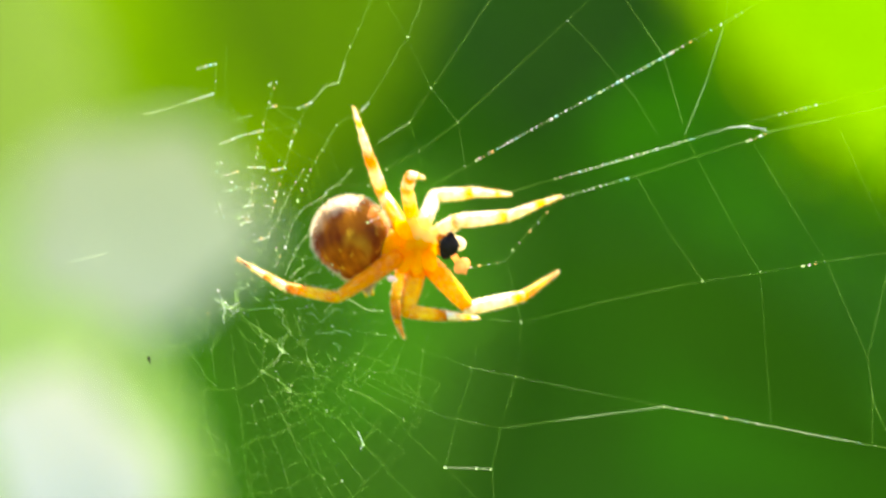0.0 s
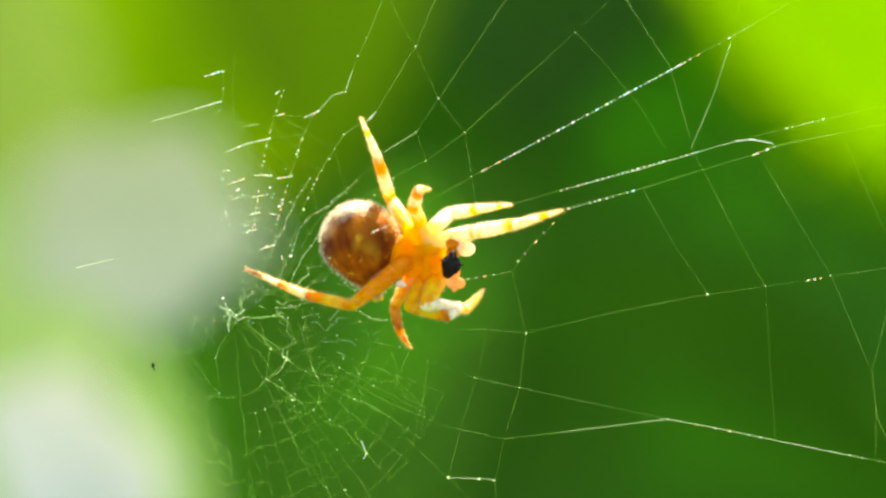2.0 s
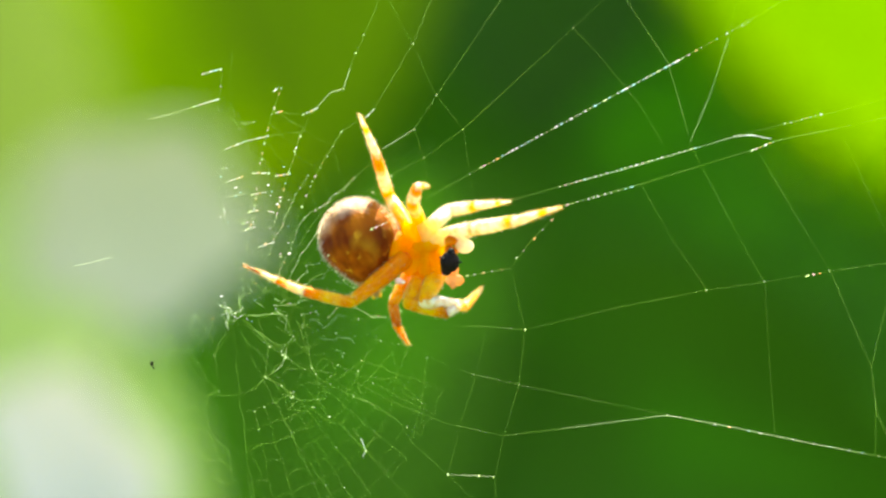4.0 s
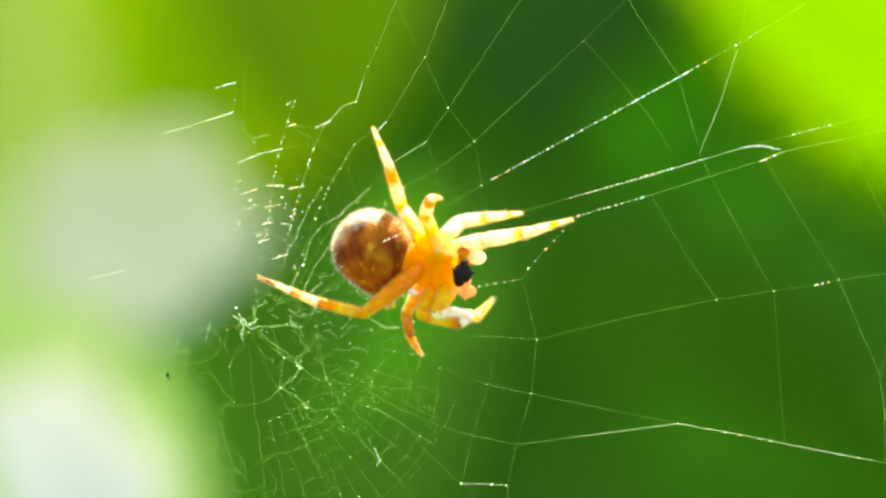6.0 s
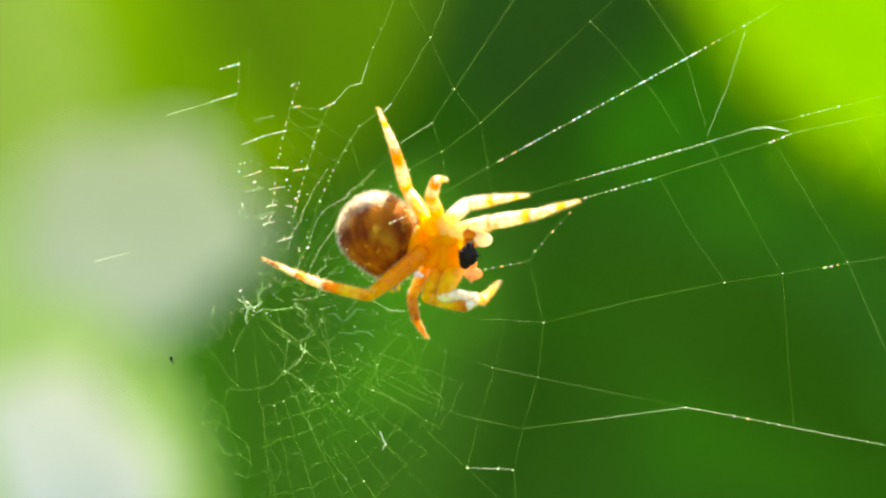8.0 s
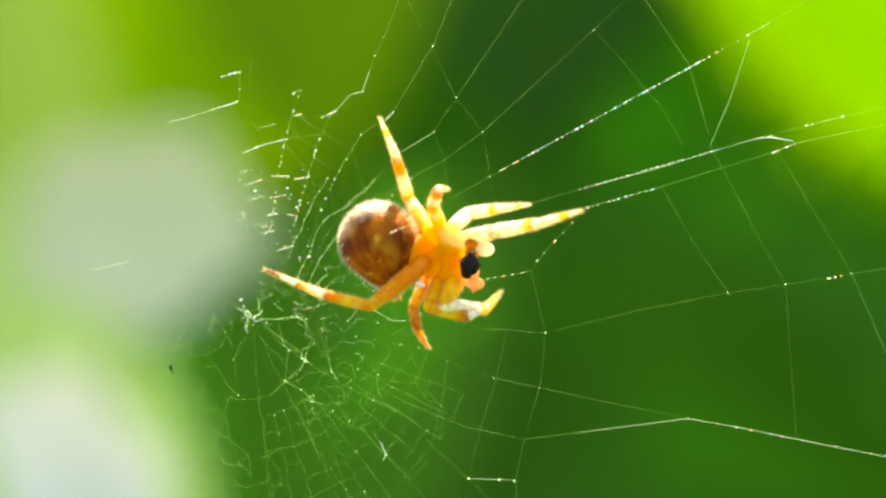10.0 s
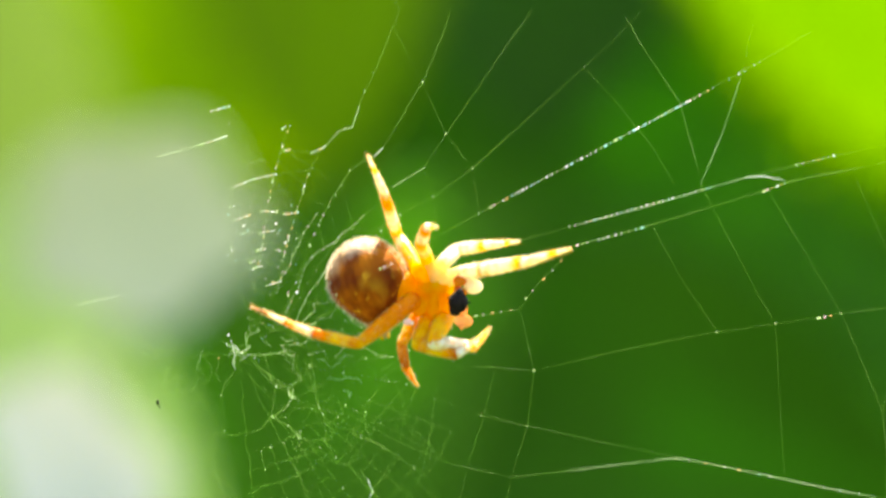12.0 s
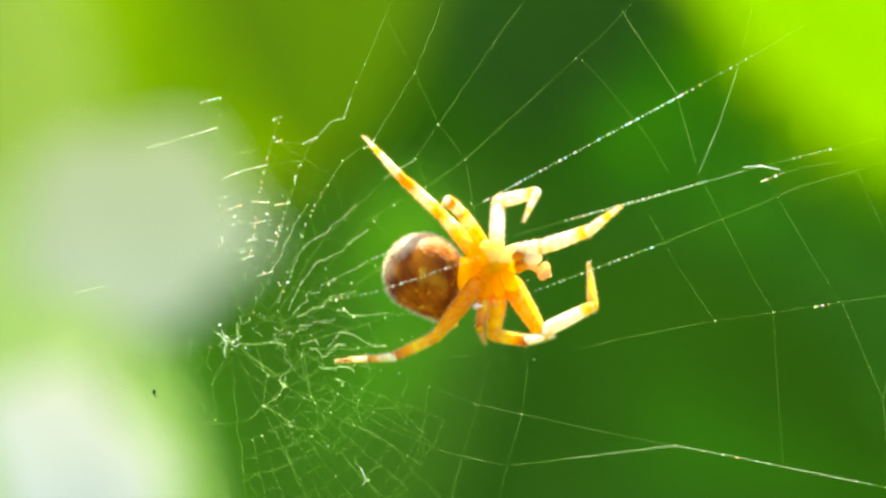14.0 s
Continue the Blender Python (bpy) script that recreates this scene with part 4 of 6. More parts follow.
def slack_net(inside, cell, keep, grades, knot, seed):
    """Torn polygon meshes of slack silk: scattered nodes in the region, each joined to its free neighbours.
    inside(x, z): whether a place (mm) belongs to the region; grades: silk grades to choose from."""
    rnd = random.Random(seed)
    spots = []
    for k in range(9000):
        p = Vector((rnd.uniform(-18, 6), 0, rnd.uniform(-14.6, 2)))
        if inside(p.x, p.z) and all((p - q).length > cell for q in spots):
            spots.append(p)
    spots = [p + Vector((0, rnd.uniform(-0.25, 0.4), 0)) for p in spots]
    met = set()
    for i, a in enumerate(spots):
        for j in range(i):
            b = spots[j]
            mid, reach = (a + b) / 2, (a - b).length / 2
            if reach > cell * 1.1 or rnd.random() > keep:
                continue
            if all((q - mid).length >= reach - 1e-6 for q in spots):
                ob = thread(zigzag([a, b], 0.035, cell * 0.6, i * 97 + j), rnd.choice(grades), "mesh_thread")
                met.add(i)
                if rnd.random() < knot:
                    knots(ob, [a], rnd.uniform(0.035, 0.07))
    return spots


# the close torn net round the hub, the open net below it and the last shreds beside the leaf
def hole(x, z):
    """Whether a place lies outside the two open holes below the hub."""
    return math.hypot(x + 11.45, z + 5.9) > 1.8 and math.hypot(x + 11.0, z + 9.3) > 1.7


slack_net(lambda x, z: ((x + 8.8) / 3.6) ** 2 + ((z + 3.6) / 2.1) ** 2 < 1 and hole(x, z), 0.7, 0.55, (WISP, WISP, FAINT), 0.25, 4)
slack_net(lambda x, z: ((x + 7.4) / 1.9) ** 2 + ((z + 6.6) / 2.6) ** 2 < 1 and hole(x, z), 0.8, 0.6, (WISP, FAINT, FAINT), 0.15, 7)
slack_net(lambda x, z: -16.5 < x < -10.2 and -13 < z < -3.2 and hole(x, z) and abs(x + 12.6 + (z + 7) * 0.33) < 2.6, 0.7, 0.5, (WISP, WISP, FAINT), 0.1, 9)
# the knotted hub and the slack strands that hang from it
KNOT, STRAND = (0.011, SILK_BRIGHT), (0.0066, SILK_GREENLIT)
ray = thread([(-12.19, 0, -2.93), (-11.87, 0, -3.16), (-11.58, 0, -3.09), (-11.29, 0, -3.48), (-10.85, 0, -3.19)], KNOT, "cross_thread", jitter=0.03)
knots(ray, [(-12.06, 0, -3.03), (-11.58, 0, -3.16), (-11.23, 0, -3.45)], 0.09)
ray = thread([(-11.87, 0, -2.78), (-11.74, 0, -3.19), (-11.64, 0, -3.64), (-11.77, 0, -3.99), (-11.61, 0, -4.34)], KNOT, "cross_thread", jitter=0.03)
knots(ray, [(-11.74, 0, -3.32), (-11.68, 0, -3.99)], 0.07)
thread([(-11.99, 0, -3.54), (-11.58, 0, -3.41), (-11.1, 0, -3.73), (-10.78, 0, -3.54)], KNOT, "cross_thread", jitter=0.03)
thread([(-10.85, 0, -3.19), (-11.04, 0, -2.84), (-10.75, 0, -2.33), (-10.91, 0, -1.98)], STRAND, "cross_thread", jitter=0.03)
ray = thread([(-10.78, 0, -3.54), (-10.02, 0, -3.6), (-9.16, 0, -3.45), (-8.64, 0, -3.51), (-8.33, 0, -3.83)], STRAND, "cross_thread", jitter=0.03)
knots(ray, [(-9.16, 0, -3.45)], 0.06)
thread([(-9.16, 0, -3.45), (-8.9, 0, -3.19), (-8.42, 0, -3.38)], STRAND, "cross_thread", jitter=0.03)
thread([(-8.64, 0, -3.51), (-8.84, 0, -3.8), (-8.52, 0, -3.99)], STRAND, "cross_thread", jitter=0.03)
thread([(-10.78, 0, -3.73), (-10.18, 0, -4.31), (-9.7, 0, -4.69), (-8.96, 0, -5.17), (-8.58, 0, -5.45)], THIN, "cross_thread", jitter=0.06)
ray = thread([(-11.29, 0, -3.8), (-11.68, 0, -4.43), (-12.19, 0, -5.2), (-12.41, 0, -5.84)], THIN, "cross_thread", jitter=0.06)
knots(ray, [(-12.41, 0, -5.84)], 0.06)
thread([(-12.63, 0, -3.7), (-12.47, 0, -4.05), (-12.7, 0, -4.63), (-12.41, 0, -5.1)], THIN, "cross_thread", jitter=0.03)
thread([(-13.49, 0, -3.32), (-13.59, 0, -3.89), (-13.78, 0, -4.43)], STRAND, "cross_thread", jitter=0.03)
ray = thread([(-8.33, 0, -3.83), (-8.42, 0, -4.34), (-8.01, 0, -4.72), (-8.29, 0, -5.17), (-8.58, 0, -5.3), (-8.64, 0, -5.65), (-8.42, 0, -5.87), (-8.71, 0, -6.35), (-8.96, 0, -6.73)], STRAND, "cross_thread", jitter=0.03)
knots(ray, [(-8.58, 0, -5.77), (-8.42, 0, -5.93)], 0.08)
thread([(-8.64, 0, -5.65), (-8.2, 0, -5.93)], STRAND, "cross_thread", jitter=0.03)
ray = thread([(-8.71, 0, -6.35), (-8.9, 0, -6.35), (-9.12, 0, -6.73), (-9.54, 0, -6.99), (-9.06, 0, -7.27), (-8.64, 0, -7.5), (-8.26, 0, -7.88), (-8.07, 0, -8.17)], THIN, "cross_thread", jitter=0.03)
knots(ray, [(-9.54, 0, -6.99), (-8.64, 0, -7.5), (-8.07, 0, -8.17)], 0.07)
thread([(-9.54, 0, -6.99), (-9.41, 0, -6.03), (-9.31, 0, -5.26), (-9.7, 0, -4.75)], THIN, "cross_thread", jitter=0.03)
thread([(-9.54, 0, -6.99), (-10.02, 0, -7.62), (-10.65, 0, -7.94), (-11.45, 0, -8.01), (-12.25, 0, -8.1), (-12.63, 0, -7.94), (-13.14, 0, -9.38), (-13.33, 0, -10.18), (-13.84, 0, -11.13)], WISP, "cross_thread", jitter=0.06)
ray = thread([(-7.78, 0, -3.8), (-7.37, 0, -5.07), (-7.11, 0, -5.87), (-6.95, 0, -6.51), (-6.7, 0, -6.83)], THIN, "cross_thread", jitter=0.05)
knots(ray, [(-6.95, 0, -6.51), (-6.7, 0, -6.83)], 0.06)
ray = thread([(-6.7, 0, -6.83), (-6.57, 0, -7.37), (-6.6, 0, -8.26), (-6.19, 0, -9.06), (-5.87, 0, -9.7)], WISP, "cross_thread", jitter=0.08)
knots(ray, [(-6.6, 0, -8.26)], 0.05)
thread([(-8.07, 0, -8.17), (-7.88, 0, -8.9), (-8.1, 0, -9.54), (-8.36, 0, -9.79), (-7.78, 0, -10.18), (-8.42, 0, -10.43), (-9.06, 0, -10.65), (-9.76, 0, -10.75), (-10.34, 0, -11.13), (-10.97, 0, -11.36)], WISP, "cross_thread", jitter=0.06)
ray = thread([(-4.85, 0, -5.71), (-4.59, 0, -6.35), (-4.34, 0, -6.67), (-4.34, 0, -7.62), (-4.12, 0, -7.94)], WISP, "cross_thread", jitter=0.06)
knots(ray, [(-4.34, 0, -6.67)], 0.06)
thread([(-6.19, 0, -4.27), (-5.87, 0, -3.86), (-5.49, 0, -3.51), (-4.98, 0, -3.6)], STRAND, "cross_thread", jitter=0.03)
thread([(-7.08, 0, -3.8), (-6.57, 0, -3.83)], STRAND, "cross_thread", jitter=0.03)
thread([(-5.61, 0, -4.98), (-5.49, 0, -4.75), (-4.85, 0, -4.82), (-4.53, 0, -5.14)], STRAND, "cross_thread", jitter=0.03)
ray = thread([(-5.61, 0, -5.45), (-5.3, 0, -5.61), (-5.17, 0, -5.93)], STRAND, "cross_thread", jitter=0.03)
knots(ray, [(-5.52, 0, -5.49), (-5.23, 0, -5.84)], 0.05)
thread([(-5.55, 0, -9.7), (-5.07, 0, -9.47), (-4.59, 0, -9.22)], WISP, "cross_thread", jitter=0.03)
thread([(-2.68, 0, -5.07), (-2.2, 0, -6.35), (-2.23, 0, -7.15), (-1.72, 0, -7.94), (-0.64, 0, -8.49), (-0.77, 0, -9.54), (-1.4, 0, -10.5)], FAINT, "cross_thread", jitter=0.05)
thread([(-10.34, 0, -11.2), (-9.7, 0, -12.41), (-9.86, 0, -13.05), (-10.37, 0, -13.21), (-10.81, 0, -14)], FAINT, "cross_thread", jitter=0.06)
ray = thread([(-6.95, 0, -10.81), (-6.35, 0, -12.41), (-6.12, 0, -13.05)], FAINT, "cross_thread", jitter=0.03)
knots(ray, [(-6.12, 0, -13.05)], 0.06)
thread([(-4.59, 0, -9.86), (-4.12, 0, -10.65), (-3.89, 0, -11.13)], WISP, "cross_thread", jitter=0.03)


def open_orb(hub, first, last, rays, start, rings, gap, seed):
    """The lower orb: straight slack rays from the hub, crossed by turns of the spiral that hang from ray to ray; angles in degrees."""
    rnd = random.Random(seed)
    turns = [radians(first + (last - first) * (i + rnd.uniform(-0.15, 0.15)) / (rays - 1)) for i in range(rays)]
    nodes = {(i, k): Vector(hub) + Vector((math.cos(a), 0, math.sin(a))) * (start + gap * (k + rnd.uniform(-0.12, 0.12))) + Vector((0, rnd.uniform(-0.15, 0.3), 0))
             for i, a in enumerate(turns) for k in range(rings)}
    for i in range(rays):
        thread([nodes[i, k] for k in range(rings)], FAINT, jitter=0.06)
    for k in range(rings):
        for i in range(rays - 1):
            if rnd.random() < 0.72:
                a, b = nodes[i, k], nodes[i + 1, k]
                ob = thread([a, a.lerp(b, 0.5) + (Vector(hub) - a).normalized() * 0.12, b], FAINT, "cross_thread")
                if rnd.random() < 0.25:
                    knots(ob, [a], 0.06)


open_orb((-11.3, 0, -3.4), -20, -84, 11, 5.6, 8, 1.0, 5)
# guy lines to the plants
thread([(27.94, 0, -0.1), off((134.69, 420, -4.93))], THIN, "anchor_thread")
thread([(28.58, 0, -12.02), off((109.02, 360, -63.09))], THIN, "anchor_thread")
thread([(-16.39, 0, -8.26), off((-70.45, 300, -35.67))], FAINT, "anchor_thread")
thread([(-2.68, 0, 15.66), off((-20.97, 365, 84.46))], THIN, "anchor_thread")
bm = bmesh.new()
ball(bm, (-15.88, 0, -6.28), (0.09, 0.1, 0.16), 2)
ball(bm, (-15.79, 0, -6.51), (0.05, 0.06, 0.09), 1)
speck = part("plant_speck", bm, PREY, web, "tiny dark plant speck caught in the web")

# ---- the spider ----
spider = tagged(new("spider"), "small amber orb spider with banded legs and a brown mottled abdomen", "spider")
COXAE = ((-0.91, 0.4, 0.97), (-0.26, 0.4, 1.17), (0.39, 0.4, 1.17), (1.10, 0.4, 0.58), (-1.23, 0.4, -0.81), (-0.91, 0.4, -1.36), (-0.06, 0.4, -1.46), (0.78, 0.4, -1.23))


def shaped_abdomen():
    bm = bmesh.new()
    for v in ball(bm, (0, 0, 0), (1, 1, 1), 5):
        c = v.co / MM
        low = max(0.0, -c.z)
        c.x *= 2.25 * (1 - 0.72 * low ** 1.5)
        c.y *= 2.2 * (1 - 0.62 * low ** 1.5)
        c.z *= 2.4 if c.z > 0 else 3.2
        c += c.normalized() * 0.05 * noise.noise(c * 1.3)
        v.co = c * MM
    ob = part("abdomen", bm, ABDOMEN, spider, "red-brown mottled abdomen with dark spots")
    ob.matrix_basis = pose(-3.70 * MM, 0.4 * MM, 0.30 * MM, 0, -17, 0)
    rnd = random.Random(11)
    bm = bmesh.new()
    for k in range(3600):
        out = Vector((rnd.gauss(0, 1), rnd.gauss(0, 1), rnd.gauss(0, 1))).normalized()
        if out.y < -0.5:
            continue
        low = max(0.0, -out.z)
        root = Vector((out.x * 2.25 * (1 - 0.72 * low ** 1.5), out.y * 2.2 * (1 - 0.62 * low ** 1.5), out.z * (2.4 if out.z > 0 else 3.2)))
        end = root + (out + Vector((rnd.uniform(-0.5, 0.5), rnd.uniform(-0.5, 0.5), -0.35))).normalized() * rnd.uniform(0.10, 0.30)
        tube(bm, [root, root.lerp(end, 0.5), end], lambda s: 0.011 * (1.1 - s), 3)
    tagged(part("bristles", bm, HAIR, ob, "short pale bristles"), kind="stuff")
    for x in (-0.16, 0.16):
        bm = bmesh.new()
        tube(bm, [(x, 0, -2.95), (x * 1.2, 0.05, -3.2), (x, 0.05, -3.4)], lambda s: 0.16 - 0.07 * s, 8)
        part("spinneret", bm, FEMUR, ob)
    return ob


def shaped_cephalothorax():
    bm = bmesh.new()
    for v in ball(bm, (0, 0, 0), (1, 1, 1), 4):
        c = v.co / MM
        front = max(0.0, c.x)
        c = Vector((c.x * 1.55, c.y * 0.8 * (1 - 0.2 * front) + 0.1, c.z * 1.05 * (1 - 0.25 * front)))
        v.co = c * MM
    ob = part("cephalothorax", bm, CARAPACE, spider, "amber head and chest shield, clear to light")
    for x, y, z in COXAE:
        bm = bmesh.new()
        out = Vector((x, y * 0.6, z))
        turn = out.to_track_quat("Z", "Y").to_matrix().to_4x4()
        for v in ball(bm, out * 0.66 + Vector((0, -0.5, 0)), (0.40, 0.5, 0.88), 3, turn):
            v.co += v.normal * 0.00004 * noise.noise(v.co * 3000)
        # sun above and shade below are put into the hips by choice of skin
        part("hip", bm, HIP_SUNLIT if z > 0 and x > -0.5 else CARAPACE if z > 0 else CARAPACE_ORANGE, spider)
    bm = bmesh.new()
    for v in ball(bm, (0.05, -0.62, -0.05), (0.8, 0.18, 0.5), 3):
        v.co.z *= 1 - 0.25 * max(0.0, v.co.x / MM)
    part("breast_plate", bm, CARAPACE_ORANGE, spider, "orange breast plate between the hips")
    bm = bmesh.new()
    ball(bm, (-1.65, 0.15, -0.1), (1.3, 0.85, 1.0), 3)
    part("waist", bm, CARAPACE_ORANGE, spider)
    for side in (-1, 1):
        bm = bmesh.new()
        tube(bm, curve_through([(1.25, -0.35, 0.28 * side), (1.6, -0.55, 0.30 * side), (1.85, -0.6, 0.16 * side)], 4), lambda s: 0.36 - 0.2 * s, 10)
        part("jaw", bm, TIBIA_RUST, spider, "red-brown jaw")
    palps = []
    for side, end in ((1, (2.2, -0.6, 0.0)), (-1, (1.66, -0.7, -1.92))):
        bm = bmesh.new()
        tube(bm, curve_through([(1.2, -0.2, 0.5 * side), (1.7, -0.55, 0.55 * side + (0.1 if side > 0 else -0.5)), (end[0] - 0.15, end[1], end[2] + 0.25 * side), end], 5),
             lambda s: 0.19 + 0.2 * max(0.0, s - 0.5), 12)
        ball(bm, end, (0.54, 0.4, 0.42 if side > 0 else 0.36), 3)
        palps.append(part("palp", bm, PALP if side > 0 else PALP_AMBER, spider, "short pale palp with a rounded end" if side > 0 else "short amber palp with a rounded end"))
    for x, y, z in ((1.55, -0.25, 0.2), (1.55, -0.25, -0.2), (1.35, -0.5, 0.42), (1.35, -0.5, -0.42), (1.6, 0.1, 0.25), (1.6, 0.1, -0.25)):
        bm = bmesh.new()
        ball(bm, (x, y, z), (0.09, 0.09, 0.09), 2)
        part("eye", bm, PREY, ob, "small black eye")


    # two small blobs make the white spot on the hip
    bm = bmesh.new()
    ball(bm, (-1.47, -1.25, -1.95), (0.24, 0.2, 0.2), 2)
    ball(bm, (-1.25, -1.2, -2.02), (0.15, 0.12, 0.12), 2)
    part("white_hip_spot", bm, DROP, spider, "small white spot on the hip")
    return palps


def segment(name, length, r0, r1, mat, parent, seed, swell=0.12, hair=HAIR_AMBER):
    """One leg segment along its own z axis, with bristles."""
    rnd = random.Random(seed)
    bm = bmesh.new()
    def r(s):
        return (r0 + (r1 - r0) * s) * (1 + swell * math.sin(math.pi * s))
    # rounded ends, so that the joints close
    rings = [(-0.85 * r0, 0.5), (-0.55 * r0, 0.82), (-0.2 * r0, 0.97), *((length * k / 12, 1.0) for k in range(13)), (length + 0.3 * r1, 0.9), (length + 0.6 * r1, 0.7), (length + 0.8 * r1, 0.4)]
    tube(bm, [(0.03 * math.sin(3 * z / length + seed), 0, z) for z, _ in rings], lambda q: r(min(1.0, max(0.0, rings[round(q * (len(rings) - 1))][0] / length))) * rings[round(q * (len(rings) - 1))][1], 14)
    skin_faces = len(bm.faces)
    for k in range(int(length * 95)):
        s, a = rnd.uniform(0.03, 0.98), rnd.uniform(0, 2 * math.pi)
        out = Vector((math.cos(a), math.sin(a), 0))
        root = out * r(s) * 0.95 + Vector((0, 0, s * length))
        far = rnd.uniform(0.5, 1.3)
        tube(bm, [root, root + (out * 0.08 + Vector((0, 0, 0.08))) * far, root + (out * 0.12 + Vector((0, 0, 0.19))) * far], lambda q: 0.009 * (1.1 - q), 3)
    ob = part(name, bm, mat, parent)
    ob.data.materials.append(hair)
    ob.data.materials.append(HAIR)
    # each bristle has eight faces
    ob.data.polygons.foreach_set("material_index", [0 if i < skin_faces else 1 + ((i - skin_faces) // 8 % 5 < 2) for i in range(len(ob.data.polygons))])
    return ob


def leg(base, lengths, fat, signs, skins=(FEMUR, TIBIA, TARSUS), thigh=1.0):
    """A leg of three segments; base in the body's space, mm."""
    seed = round(base[0] * 10 + lengths[1] * 100)
    upper = segment("leg", lengths[0], 0.47 * fat * thigh, 0.43 * fat, skins[0], spider, seed, hair=HAIR if skins[0] is FEMUR_SUNLIT else HAIR_AMBER)
    middle = segment("tibia", lengths[1], 0.43 * fat, 0.33 * fat, skins[1], upper, seed + 1, hair=HAIR if skins[1] is TIBIA_SUNLIT else HAIR_AMBER)
    lower = segment("tarsus", lengths[2], 0.33 * fat, 0.05 * fat, skins[2], upper, seed + 2, 0.06)
    return dict(base=Vector(base), lengths=lengths, signs=signs, pieces=(upper, middle, lower))


abdomen = shaped_abdomen()
pale_palp, amber_palp = shaped_cephalothorax()
leg_up = leg((-0.91, 0.2, 0.97), (3.04, 3.73, 3.18), 0.74, (1, -1, -1), (FEMUR, TIBIA, TARSUS_PALE), 1.25)
leg_hook = leg((-0.26, 0.2, 1.17), (2.46, 1.32, 0.8), 0.74, (-1, -1, -1), (FEMUR, TIBIA, TARSUS_PALE))
leg_reach = leg((0.39, 0.2, 1.17), (3.81, 2.55, 2.4), 0.82, (1, -1, -1), (FEMUR_SUNLIT, TIBIA_SUNLIT, TARSUS_PALE))
leg_front = leg((1.1, 0.2, 0.58), (2.09, 2.81, 3.33), 0.92, (-1, -1, -1), (FEMUR_SUNLIT, TIBIA_SUNLIT, TARSUS_PALE))
leg_back = leg((-1.23, -0.7, -0.81), (3.94, 2.91, 3.87), 0.74, (-1, -1, 1), (FEMUR_DEEP, TIBIA_WARM, TARSUS_BACK), 1.5)
leg_down = leg((-0.91, 0.9, -1.36), (2.4, 1.32, 1.37), 0.66, (-1, -1, 1), (FEMUR_AMBER, TIBIA_RUST, TIBIA_RUST))
leg_fold = leg((-0.06, 0.9, -1.46), (2.84, 2.22, 1.99), 0.88, (-1, -1, 1), (FEMUR_AMBER, TIBIA_WARM, TARSUS_PALE), 1.4)
# the white highlight on this folded tibia is put into its skin
leg_grip = leg((0.78, 0.9, -1.23), (3.48, 3.42, 3.13), 0.9, (-1, 1, 1), (FEMUR_AMBER, TIBIA_SUNLIT, TIBIA_WARM), 1.4)


def prey_husk():
    bm = bmesh.new()
    ball(bm, (0, 0, 0), (0.56, 0.45, 0.60), 3)
    ball(bm, (0.08, -0.05, 0.5), (0.26, 0.26, 0.3), 2)
    ball(bm, (-0.18, 0.05, -0.42), (0.34, 0.3, 0.36), 2)
    for k in range(5):
        a = k * 1.3
        tube(bm, [(0, 0, 0.1 * k - 0.2), (0.5 * math.cos(a), -0.3, 0.1 * k), (0.66 * math.cos(a), -0.45, 0.55 * math.sin(a))], 0.05, 5)
    return tagged(part("prey_husk", bm, PREY, None), "small black husk of an eaten insect held by the spider", "insect husk")


husk = prey_husk()

# ---- what moves: the web and the spider sway in the wind, the legs pull in and later regrip ----
def place(x, y, z, turn):
    """A pose in mm from the web's middle, turned in the web's plane."""
    return pose(x * MM, y * MM, 1.2 + z * MM, 0, turn, 0)


def aligned(start, end):
    """A pose at start whose z axis points to end."""
    return Matrix.Translation(start * MM) @ (end - start).to_track_quat("Z", "X").to_matrix().to_4x4()


def step(limb, rows):
    """Key a leg: rows of seconds, then knee, ankle and tip (across, up; mm in the body's space).
    The depth of each joint follows from the length of its segment."""
    keys = ([], [], [])
    for t, *flat in rows:
        joint, upper = limb["base"], None
        for i in range(3):
            x, z = flat[2 * i], flat[2 * i + 1]
            way = Vector((x - joint.x, 0, z - joint.z))
            way.y = limb["signs"][i] * math.sqrt(max(0.0, limb["lengths"][i] ** 2 - way.length_squared)) * 0.8
            way = way.normalized() * limb["lengths"][i]
            m = aligned(joint, joint + way)
            if i == 0:
                upper = m
            keys[i].append((t, m if i == 0 else upper.inverted() @ m))
            joint = joint + way
    for piece, made in zip(limb["pieces"], keys):
        walk(piece, [*made, (14.0, made[-1][1])] if made[-1][0] < 14.0 else made)


